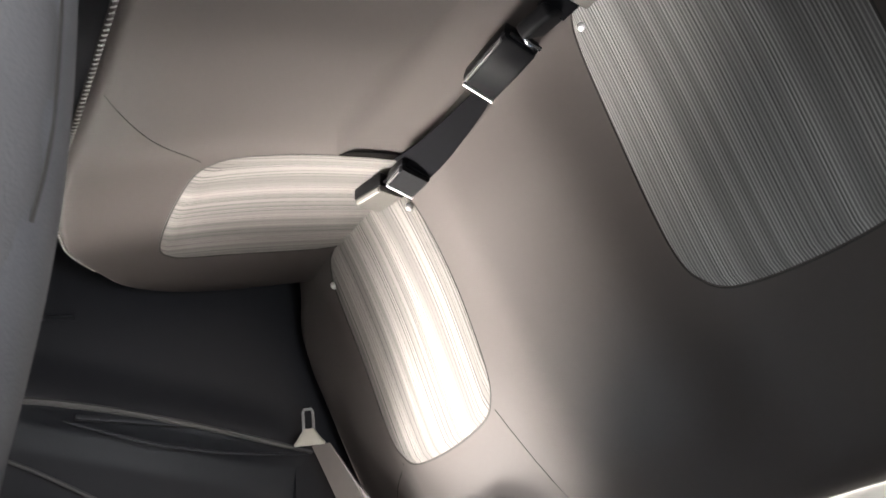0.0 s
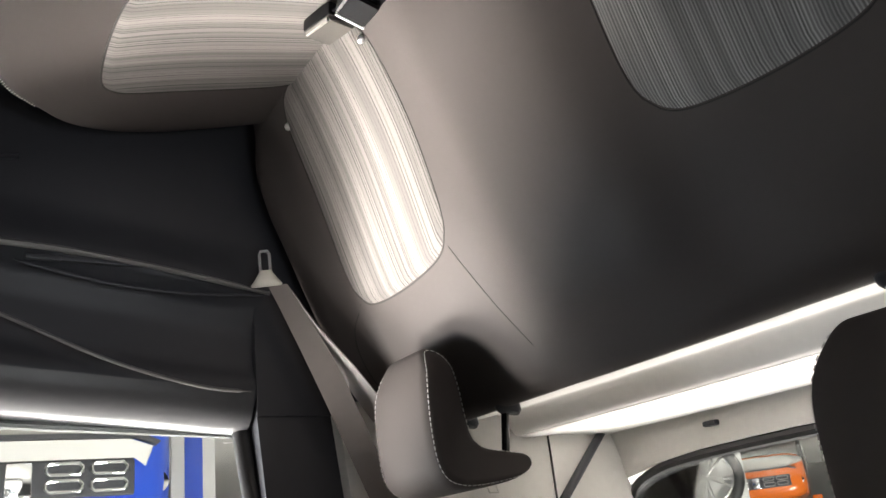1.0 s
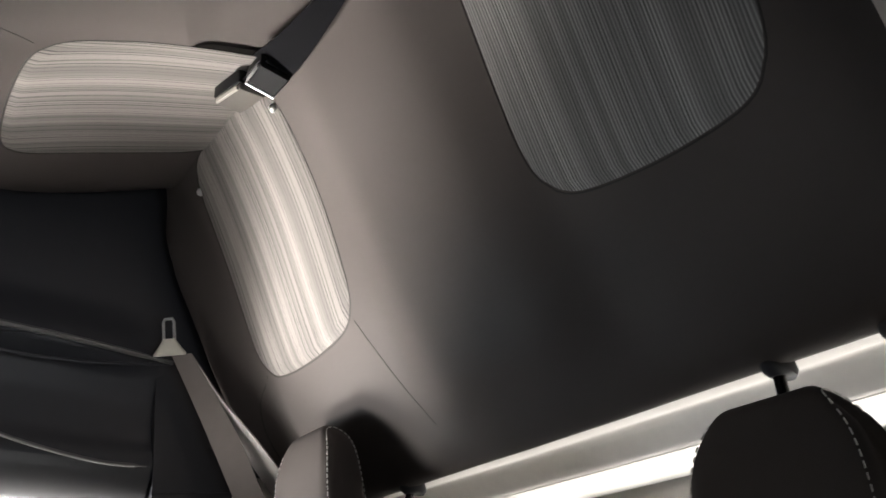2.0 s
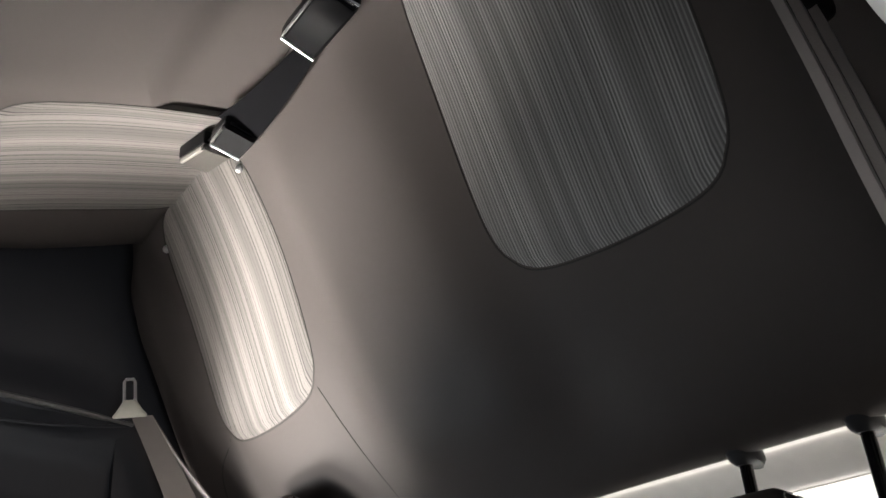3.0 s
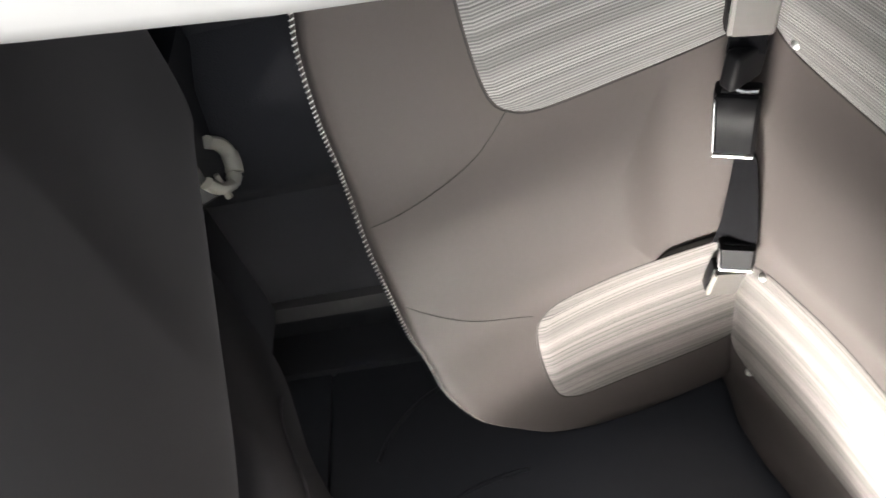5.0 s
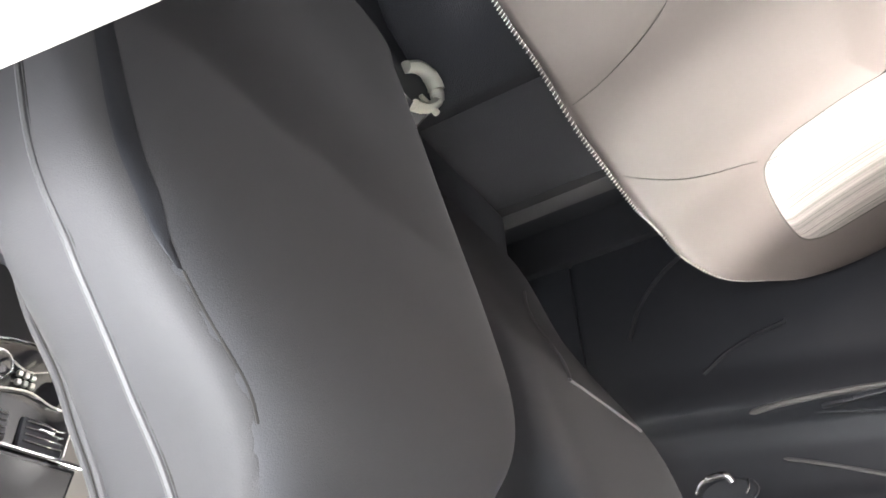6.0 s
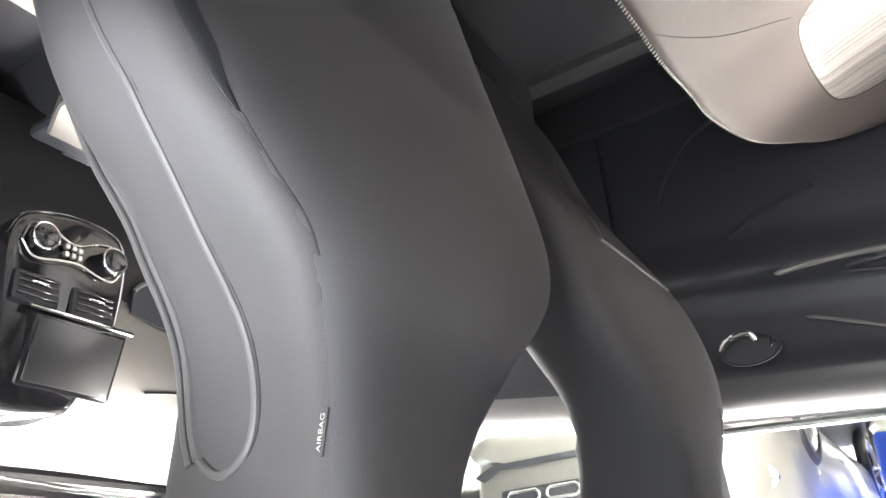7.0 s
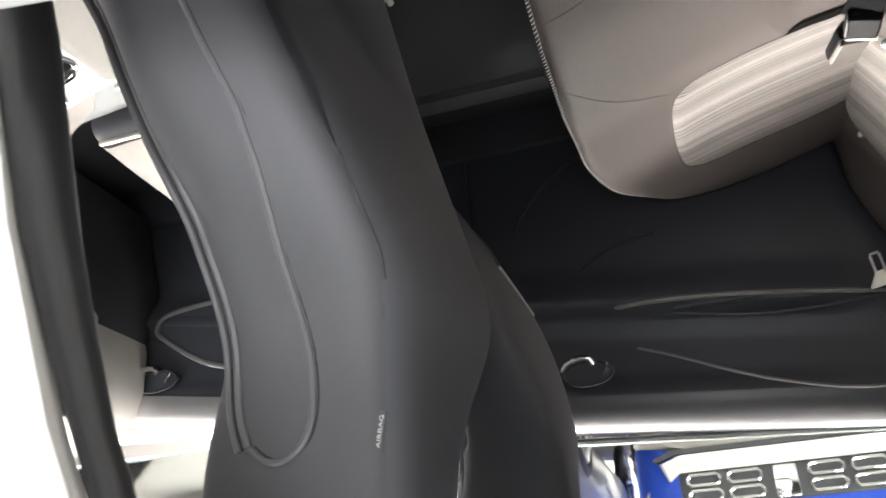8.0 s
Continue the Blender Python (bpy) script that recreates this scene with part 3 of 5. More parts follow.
def build_belts():
    buckle((-0.240, 0.054, 0.626), 0.066, 172, 8, BUCKLEDIM, "grey seat belt buckle lying on the rear bench", strap=0.02, strip=-1)
    buckle((-0.165, 0.046, 0.640), 0.046, 0, 0, INK, "black seat belt buckle lying on the rear bench", rim=True, strap=0, roll=-16)
    buckle((0.095, 0.064, 0.646), 0.088, 0, 0, INK, "black seat belt buckle lying on the rear bench", rim=True, strap=0, roll=-20)
    buckle((0.264, 0.056, 0.653), 0.080, -3, -4, BUCKLEGREY, "grey seat belt buckle with a red button", button=RED, roll=-8)
    strap = thing("belt_strap", "twisted black belt strap between two buckles", "strap", (-0.05, 0.05, 0.63))
    pts = spline([(0.055, 0.052, 0.640), (0.02, 0.046, 0.638), (-0.04, 0.046, 0.640), (-0.10, 0.046, 0.638), (-0.155, 0.048, 0.632)], 6)
    part("webbing", ribbon(pts, [0.006 + 0.022 * (i / (len(pts) - 1)) ** 0.8 for i in range(len(pts))], [(0, 0.88, -0.47)] * len(pts)), WEBDARK, strap)
    cover = thing("buckle_sleeve", "black sleeve beside the red-button buckle", "buckle", (0.182, 0.06, 0.645))
    part("sleeve", moved(box(-0.024, 0.024, -0.024, 0.024, -0.012, 0.008, 0.006, 3), pose(0.176, 0.058, 0.644, 34, 0, -8)), INK, cover)
    part("sleeve_lip", tube(spline([(0.155, 0.076, 0.645), (0.150, 0.064, 0.655), (0.152, 0.048, 0.662)], 5), 0.003, 8), GLOSS, cover)
    root = thing("seat_belt", "grey seat belt with a pale tongue along the rear bench", "seat belt", (-0.63, 0.0, 0.8))
    pts = spline([(-0.621, -0.006, 0.886), (-0.619, -0.038, 0.945), (-0.616, -0.080, 1.03), (-0.612, -0.118, 1.12), (-0.607, -0.158, 1.22), (-0.600, -0.215, 1.36)], 8)
    part("webbing", ribbon(pts, [0.0165 + 0.0075 * min(1, i / 16) for i in range(len(pts))], [(0.50, -0.86, 0.0)] * len(pts)), WEB, root)
    # the lap run behind it, folded open a little
    pts = spline([(-0.622, -0.018, 0.892), (-0.617, -0.060, 0.960), (-0.607, -0.112, 1.03), (-0.598, -0.150, 1.085), (-0.592, -0.176, 1.125), (-0.588, -0.200, 1.150)], 8)
    part("webbing", ribbon(pts, [0.012 + 0.010 * min(1, i / 16) for i in range(len(pts))], [(0.86, -0.50 - 0.004 * i, 0.1) for i in range(len(pts))]), WEB, root, "inner fold of the belt")
    turn = pose(-0.622, 0.014, 0.876, 14, 0, -58)
    part("tongue_grip", moved(loft([[(w * math.copysign(abs(math.cos(t)) ** 0.5, math.cos(t)), d * math.sin(t), zz) for t in [2 * math.pi * i / 20 for i in range(20)]]
                                    for zz, w, d in ((0.014, 0.026, 0.003), (0.010, 0.027, 0.006), (0.002, 0.020, 0.007), (-0.010, 0.012, 0.006), (-0.014, 0.010, 0.004))]), turn), IVORY, root, "pale plastic grip")
    part("tongue_plate", moved(tube([(-0.0085, 0, -0.01), (-0.0085, 0, -0.042), (-0.006, 0, -0.047), (0.006, 0, -0.047), (0.0085, 0, -0.042), (0.0085, 0, -0.01)], 0.0026, 6), turn), STUD, root, "metal tongue plate")
    root = thing("seat_belt", "grey seat belt webbing close to the open window", "seat belt", (0.55, 0.05, 0.9))
    for k in range(3):
        dy = -0.027 * k
        pts = spline([(0.545, 0.022 + dy, 0.93), (0.55, 0.010 + dy, 1.01), (0.555, -0.007 + dy, 1.12), (0.565, -0.045 + dy, 1.26), (0.57, -0.10 + dy, 1.40)], 6)
        part("webbing", ribbon(pts, [0.0115] * len(pts), [(0.25, 0.95, 0.15)] * len(pts), 0.003), WEB, root)
    part("tongue_grip", moved(box(-0.010, 0.010, -0.05, 0.04, -0.022, 0.022, 0.007, 3), pose(0.545, 0.0, 0.925)), INK, root, "black plastic grip")
    part("tongue_plate", moved(box(-0.002, 0.002, -0.012, 0.012, -0.06, 0.0, 0.001), pose(0.545, 0.012, 0.91)), CHROME, root, "metal tongue plate")


build_belts()


# ---- doors ----
def door_panel(root, side, y0, y1, zfun, arm_drop=0.235):
    """The inner door trim: a moulded sheet from the sill up to the window ledge, with a swelling armrest."""
    def fn(u, v):
        y = y0 + (y1 - y0) * u
        zt = zfun(y) - 0.02
        z = 0.34 + (zt - 0.34) * v
        za = zt - arm_drop + 0.03 * (1 - u)
        arm = bump01((z - za + 0.10) / 0.10) * bump01((za + 0.028 - z) / 0.028) * bump01((y - y0) / 0.16) * bump01((y1 - y) / 0.12)
        pan = bump01((z - za - 0.02) / 0.05) * bump01((zt - 0.05 - z) / 0.04)
        x = 0.648 + 0.006 * bump01((z - 0.6) / 0.4) - 0.035 * arm + 0.012 * pan + 0.03 * bump01((z - (zt - 0.05)) / 0.05) ** 2
        return Vector((CX + side * x, y, z))
    part("door_panel", sheet(fn, 48, 90, (side * 0.035, 0, 0)), BLACK, root)


def belt_rear(y):
    return 1.064 + (0.60 - y) * 0.095


def belt_front(y):
    return 1.048 - (y - 0.79) * 0.155


def door_ledge(d, ys, belt, material):
    prof = ((0.046, -0.060), (0.0435, -0.045), (0.0375, -0.030), (0.026, -0.014), (0.012, -0.004), (-0.004, 0.001), (-0.03, 0.004), (-0.045, -0.004), (-0.045, -0.06))
    part("door_ledge", loft([[(-0.72 + dx, y, belt(y) + dz) for dx, dz in prof] for y in ys]), material, d, "ledge along the window, toned for the light that falls on it")


def pull_handle(d, y, z, w):
    """A recessed cup with a chrome lever that bows across it."""
    cup = part("handle_cup", moved(loft([[(dx, w * math.cos(a) * q, 0.027 * math.sin(a) * q) for a in [2 * math.pi * i / 28 for i in range(28)]] for dx, q in ((0.0, 1.02), (0.006, 1.0), (0.004, 0.9), (-0.008, 0.78))]), pose(-0.668, y, z)), BLACK, d, "black handle recess")
    part("handle_lever", tube(spline([(-0.655, y + w * 0.98, z - 0.006), (-0.648, y + w * 0.7, z - 0.020), (-0.645, y + w * 0.2, z - 0.026), (-0.646, y - w * 0.15, z - 0.024), (-0.650, y - w * 0.3, z - 0.012)], 6),
                              [0.002] + [0.0045] * 8 + [0.007] * 16, 10), CHROME, cup, "chrome lever")
    part("handle_catch", tube(spline([(-0.652, y - w * 0.62, z + 0.010), (-0.650, y - w * 0.74, z + 0.002), (-0.651, y - w * 0.78, z - 0.012)], 5), 0.0022, 8), CHROME, cup, "chrome catch")


def build_left_doors():
    d = thing("rear_door", "black rear car door trim with a chrome handle", "car door", (-0.7, 0.3, 0.35))
    door_panel(d, -1, -0.02, 0.78, belt_rear)
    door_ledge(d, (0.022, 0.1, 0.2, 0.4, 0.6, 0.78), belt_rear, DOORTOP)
    pull_handle(d, 0.572, 0.962, 0.052)
    # crease and armrest edge get the paler plastic as a painted highlight
    part("crease", tube(spline([(-0.668, 0.47, 0.925), (-0.667, 0.41, 0.948), (-0.667, 0.255, 1.014), (-0.667, 0.12, 1.052), (-0.667, 0.03, 1.062)], 8), [0.0008] + [0.0032] * 30 + [0.001] * 2, 8), LEDGE, d, "thin raised crease with a painted shine")
    part("armrest_edge", tube(spline([(-0.650, 0.50, 0.842), (-0.640, 0.43, 0.843), (-0.636, 0.30, 0.853), (-0.638, 0.15, 0.872), (-0.645, 0.0, 0.895)], 8), [0.002] + [0.0075] * 15 + [0.0065] * 14 + [0.0045] * 3, 10, 0.7), LEDGE, d, "armrest edge, paler as if catching the light")
    part("armrest_lip", tube(spline([(-0.655, 0.40, 0.866), (-0.650, 0.26, 0.895), (-0.650, 0.13, 0.903), (-0.650, 0.0, 0.896)], 8), [0.001] + [0.0030] * 22 + [0.002] * 2, 8), BLACK, d)
    for pts in ([(-0.676, 0.49, 0.462), (-0.677, 0.544, 0.4815), (-0.677, 0.591, 0.507), (-0.677, 0.631, 0.540), (-0.677, 0.664, 0.580), (-0.676, 0.688, 0.630)], [(-0.676, 0.40, 0.683), (-0.677, 0.4565, 0.693), (-0.677, 0.5165, 0.712), (-0.676, 0.564, 0.740)]):
        part("moulding", tube(spline(pts, 6), 0.007, 8, 0.6), BLACK, d, "soft moulded edge of the door pocket")
    part("switch_strip", box(-0.652, -0.640, 0.21, 0.385, 0.858, 0.866, 0.002), BLACK, d, "black switch strip")
    part("switch", box(-0.644, -0.637, 0.335, 0.35, 0.860, 0.868, 0.002), BLACK, d, "small window switch")
    part("window_glass", sheet(lambda u, v: Vector((-0.742 + 0.115 * v, 0.02 + 0.70 * u, 1.08 + 0.38 * v)), 4, 4, (0.004, 0, 0)), GLASS, d).visible_shadow = False
    part("window_seal", tube(spline([(-0.752, 0.78, 1.068), (-0.752, 0.4, 1.094), (-0.752, 0.0, 1.120)], 6), 0.008, 8), RUBBER, d)
    part("window_frame", tube(spline([(-0.738, 0.025, 1.10), (-0.70, 0.022, 1.22), (-0.66, 0.015, 1.34), (-0.62, -0.02, 1.46)], 5), 0.017, 10), RUBBER, d)
    f = thing("front_door", "black front car door trim with a chrome handle", "car door", (-0.7, 1.2, 0.35))
    door_panel(f, -1, 0.79, 2.0, belt_front, 0.22)
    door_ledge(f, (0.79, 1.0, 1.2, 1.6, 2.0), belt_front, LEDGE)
    pull_handle(f, 1.577, 0.834, 0.062)
    pk = part("door_pocket", loft([[(x, y, z) for y, z in ((1.565, 0.715), (1.53, 0.68), (1.39, 0.665), (1.20, 0.665), (1.20, 0.86), (1.41, 0.825), (1.54, 0.745))] for x in (-0.668, -0.648)]), BLACK, f, "moulded grab pocket")
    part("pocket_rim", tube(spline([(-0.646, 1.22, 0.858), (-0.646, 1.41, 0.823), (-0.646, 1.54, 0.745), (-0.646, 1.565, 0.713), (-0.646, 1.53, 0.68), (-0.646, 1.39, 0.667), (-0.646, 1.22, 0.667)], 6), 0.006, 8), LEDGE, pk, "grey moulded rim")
    part("window_glass", sheet(lambda u, v: Vector((-0.742 + 0.115 * v, 0.80 + (1.05 - 0.45 * v) * u, 0.99 + 0.45 * v)), 4, 4, (0.004, 0, 0)), GLASS, f).visible_shadow = False


def build_right_door():
    d = thing("rear_door", "rear car door with its window lowered", "car door", (0.66, 0.3, 0.35))
    led = [(-0.10, 0.600), (0.14, 0.628), (0.20, 0.637), (0.25, 0.642), (0.30, 0.647), (0.35, 0.651), (0.43, 0.661), (0.58, 0.683), (0.72, 0.704)]
    part("door_panel", sheet(lambda u, v: Vector((lerp_table(led, -0.1 + 0.82 * u) + 0.012 - 0.06 * math.exp(-((0.34 + 0.72 * v - 0.87) / 0.035) ** 2) - 0.02 * (1 - v), -0.1 + 0.82 * u, 0.34 + 0.735 * v)), 24, 40, (0.03, 0, 0)), BLACK, d)
    part("door_ledge", loft([[(x + dx, y, 1.10 + dz) for dx, dz in ((0.006, -0.035), (0.0, -0.010), (0.012, 0.0), (0.05, 0.002), (0.075, -0.02), (0.085, -0.12))] for y, x in led]), PAINT, d, "white painted ledge under the open window")
    f = thing("front_door", "front car door seen from inside", "car door", (0.66, 1.2, 0.35))
    door_panel(f, 1, 0.86, 2.0, belt_front)


build_left_doors()
build_right_door()


# ---- front seats ----
SEAT_REAR = [(0.50, 0.70), (0.65, 0.672), (0.80, 0.645), (0.95, 0.607), (1.03, 0.583), (1.09, 0.563), (1.13, 0.553), (1.18, 0.544), (1.22, 0.547), (1.27, 0.553), (1.42, 0.552)]
SEAT_FRONT = [(0.50, 1.02), (0.80, 0.88), (0.90, 0.81), (0.96, 0.77), (1.02, 0.742), (1.073, 0.721), (1.123, 0.698), (1.16, 0.686), (1.19, 0.681), (1.22, 0.683), (1.26, 0.700), (1.30, 0.710), (1.42, 0.705)]
RIGHT_MID = [(0.50, 0.3365), (0.80, 0.3235), (0.93, 0.3325), (1.03, 0.3465), (1.08, 0.3615), (1.13, 0.3725), (1.16, 0.378), (1.19, 0.383), (1.22, 0.39), (1.25, 0.4), (1.30, 0.4225), (1.42, 0.4375)]
RIGHT_HALF = [(0.50, 0.2635), (0.80, 0.2885), (0.93, 0.2825), (1.03, 0.2665), (1.08, 0.2465), (1.13, 0.2125), (1.16, 0.178), (1.19, 0.14), (1.22, 0.112), (1.25, 0.092), (1.30, 0.0675), (1.42, 0.0475)]
# the passenger's back leans further and is hollow below its crease
LEFT_REAR = [(0.42, 0.87), (0.53, 0.80), (0.70, 0.745), (0.80, 0.690), (0.90, 0.628), (0.95, 0.607), (1.03, 0.587), (1.10, 0.571), (1.18, 0.552), (1.25, 0.550), (1.42, 0.55)]
LEFT_MID = [(0.50, -0.285), (0.90, -0.265), (1.03, -0.245), (1.10, -0.21), (1.15, -0.2), (1.20, -0.18), (1.25, -0.1625), (1.42, -0.1625)]
LEFT_HALF = [(0.50, 0.235), (0.90, 0.265), (1.03, 0.275), (1.10, 0.24), (1.15, 0.17), (1.20, 0.105), (1.25, 0.0625), (1.42, 0.0475)]
SEATS = {1: (RIGHT_MID, RIGHT_HALF, SEAT_REAR), -1: (LEFT_MID, LEFT_HALF, LEFT_REAR)}


def front_power(z):
    """How square the front of the backrest is: rounder below the shoulder."""
    return 3.4 + 1.6 * bump01((z - 1.14) / 0.06)


def seat_side(side, y, z, lift=0.0):
    """A point on the outer face of a front seat's back."""
    mid, half, rear = SEATS[side]
    y0, y1, w = smooth_table(rear, z), smooth_table(SEAT_FRONT, z), smooth_table(half, z)
    b = max(-0.999, min(0.999, (2 * y - y0 - y1) / (y1 - y0)))
    n = front_power(z) if b > 0 else 5
    return Vector((smooth_table(mid, z) + side * (w * (1 - abs(b) ** n) ** (1 / n) + lift), y, z))


def build_front_seat(xc, side, label):
    root = thing("front_seat", label, "car seat", (xc, 0.9, FLOOR_Z))
    rings = []
    for k in range(93):
        z = 0.50 + 0.92 * k / 92
        mid, half, rear = SEATS[side]
        y0, y1, w, xm = smooth_table(rear, z), smooth_table(SEAT_FRONT, z), smooth_table(half, z), smooth_table(mid, z)
        ring = []
        for i in range(144):
            th = 2 * math.pi * i / 144
            c, s = math.cos(th), math.sin(th)
            n = front_power(z) if s > 0 else 5
            px = math.copysign(abs(c) ** (2 / n), c)
            py = math.copysign(abs(s) ** (2 / n), s)
            dish = -0.045 * max(0, s) * (1 - px * px) if z < 1.2 else 0.0
            ring.append((xm + px * w, (y0 + y1) / 2 + py * (y1 - y0) / 2 + dish, z))
        rings.append(ring)
    part("backrest", loft(rings), CHARCOAL, root)
    # the passenger's cushion is pushed further forward
    end = -0.055 if side > 0 else 0.115
    prof = [(0.78, 0.24, 0.55, 0.06), (0.86, 0.26, 0.56, 0.075), (1.05, 0.265, 0.572, 0.08), (1.16 + end, 0.258, 0.578, 0.074), (1.188 + end, 0.25, 0.576, 0.06), (1.20 + end, 0.22, 0.57, 0.02)]
    wide, drop = (0.90, 0.0) if side > 0 else (1.04, 0.045)
    prof = [(y + end * max(0, 1.1 - y) / 0.32, w * wide, z - drop, h) for y, w, z, h in prof]
    cushion = part("cushion", loft([[(xc + math.copysign(abs(math.cos(t)) ** 0.4, math.cos(t)) * w, y, z + math.copysign(abs(math.sin(t)) ** 0.4, math.sin(t)) * h) for t in [2 * math.pi * i / 32 for i in range(32)]] for y, w, z, h in prof]), CHARCOAL, root)
    high = [(y, z + h) for y, w, z, h in prof]
    part("cushion_insert", sheet(lambda u, v: Vector((xc + 0.48 * wide * (u - 0.5) * (1 - 0.04 * v ** 6), 0.90 + (0.275 + end) * v, lerp_table(high, 0.90 + (0.275 + end) * v) + 0.004 * min(1, 14 * u, 14 * (1 - u), 14 * v, 14 * (1 - v)))), 24, 24, (0, 0, -0.006)), SEATCLOTH, cushion, "pale grey cloth seat top")
    part("edge_piping", tube([(xc - side * 0.252 * wide, 0.95 + (0.21 + end) * k / 12, lerp_table(high, 0.95 + (0.21 + end) * k / 12) + 0.001) for k in range(13)], 0.005, 8), IVORY, cushion, "pale piping along the cushion's edge")
    part("seat_base", box(xc - 0.235, xc + 0.235, 0.86, 1.16 + end, FLOOR_Z + 0.01, 0.52, 0.02), BLACK, root)
    def q(yz, lift=0.001):
        line = [seat_side(side, p.x, p.y, lift) for p in spline([(y, z, 0) for y, z in yz], 6)]
        for _ in range(6):
            line = line[:1] + [(a + b * 2 + c) / 4 for a, b, c in zip(line, line[1:], line[2:])] + line[-1:]
        return line

    front = [(0.80, 0.88), (0.765, 0.95), (0.726, 1.02), (0.706, 1.073), (0.685, 1.12), (0.673, 1.16), (0.667, 1.19), (0.6655, 1.216), (0.666, 1.2355), (0.667, 1.258), (0.665, 1.2785), (0.660, 1.294)]
    loopy = [(0.70, 0.90), (0.668, 0.98), (0.641, 1.048), (0.620, 1.099), (0.616, 1.118), (0.614, 1.1435), (0.6155, 1.167), (0.617, 1.184), (0.616, 1.206), (0.6136, 1.23), (0.613, 1.253), (0.614, 1.2755), (0.6185, 1.291), (0.626, 1.300), (0.638, 1.306), (0.650, 1.303), (0.660, 1.294)]
    part("front_piping", tube(q(front), 0.0034, 8), PIPING, root, "raised leather piping")
    part("front_piping", tube([p + Vector((0, 0.0075, 0.002)) for p in q(front, 0.0)], 0.0030, 8), PIPING, root, "raised leather piping")
    part("front_groove", tube([p + Vector((0, 0.0038, 0.001)) for p in q(front, 0.0018)], 0.0012, 6), SEAM, root)
    part("panel_seam", tube(q(loopy), 0.0028, 8), PIPING, root, "seam round the side panel")
    part("panel_groove", tube([p + Vector((0, -0.004, -0.001)) for p in q(loopy, 0.0006)], 0.0013, 6), SEAM, root)
    part("rear_seam", tube(q([(0.5656, 1.13), (0.560, 1.159), (0.556, 1.182), (0.557, 1.20)], -0.0006), 0.0009, 6), SEAM, root)
    def panel(u, v):
        z0 = 0.70 + 0.71 * v
        yb = lerp_table([(0.70, 0.70), (0.90, 0.640), (1.0, 0.607), (1.0875, 0.577), (1.13, 0.5656), (1.16, 0.560), (1.18, 0.556), (1.20, 0.557), (1.23, 0.563), (1.25, 0.565), (1.30, 0.568), (1.42, 0.57)], z0)
        yf = smooth_table(SEAT_FRONT, z0) - 0.006
        return seat_side(side, yb + (yf - yb) * u, z0, 0.0014 * min(1, 20 * u, 20 * (1 - u), 30 * v, 30 * (1 - v)))
    if side > 0:
        part("side_panel", sheet(panel, 40, 70, (-0.004, 0, 0)), PANEL, root, "lighter leather side panel")
    if side > 0:
        run = spline([(0.640, 0.90, 1), (0.607, 1.0, 1), (0.5865, 1.06, 0.95), (0.577, 1.0875, 0.85), (0.570, 1.115, 0.55), (0.5656, 1.13, 0.1)], 8)
        part("airbag_slot", loft([[seat_side(side, p.x + d * p.z, p.y, l) for d, l in ((-0.0032, 0.0010), (-0.0016, 0.0030), (0.0012, 0.0030), (0.0030, 0.0018), (0.0, -0.006))] for p in run]), BLACK, root, "dark moulded slot")
    return root


DRIVER = build_front_seat(0.355, 1, "dark grey leather front car seat with an airbag tag")
PASSENGER = build_front_seat(-0.31, -1, "dark grey leather front car seat")
part("edge_seam", tube(spline([(0.009, 0.649, 1.055), (-0.0035, 0.639, 1.0886), (-0.029, 0.637, 1.1227)], 6), 0.0016, 6), SEAM, PASSENGER, "dark seam near the seat's edge")
# the creases' light line is put in with the paler piping colour
for pts in ([(-0.103, 0.942), (-0.221, 0.933), (-0.39, 0.921)], [(-0.360, 0.64), (-0.20, 0.83), (-0.103, 0.942)]):
    part("rear_crease", tube([(p.x, smooth_table(LEFT_REAR, p.y) - 0.0008, p.y) for p in spline([(a, b, 0) for a, b in pts], 6)], 0.0026, 6), PIPING, PASSENGER, "sewn crease in the seat's rear cover, pale as if lit")


def airbag_tag(root):
    """A small sewn tag with pale capital letters that run up the seat's rear seam."""
    low, high = seat_side(1, 0.5715, 1.304, 0.0014), seat_side(1, 0.5675, 1.280, 0.0014)
    e = (high - low).normalized()
    side = seat_side(1, 0.590, 1.292, 0.0012) - seat_side(1, 0.5695, 1.292, 0.0012)
    n = e.cross(side).normalized()
    if n.x < 0:
        n = -n
    up = n.cross(e).normalized()
    m = Matrix((e, up, n)).transposed().to_4x4()
    m.translation = low
    tag = part("airbag_tag", moved(box(-0.002, 0.024, -0.0014, 0.0042, -0.001, 0.0002, 0.0002, 1), m), CHARCOAL, root, "small sewn airbag tag")
    cu = bpy.data.curves.new("letters", "FONT")
    cu.body, cu.size, cu.extrude = "AIRBAG", 0.0060, 0.0002
    tmp = bpy.data.objects.new("letters", cu)
    me = bpy.data.meshes.new_from_object(tmp)
    bpy.data.objects.remove(tmp)
    me.transform(m @ Matrix.Translation((0, 0, 0.0007)) @ Matrix.Diagonal((1.0, 0.62, 1.0, 1.0)))
    me.materials.append(THREAD)
    ob = new("lettering", me)
    ob.parent = tag
    ob["label"] = "pale letters"


airbag_tag(DRIVER)


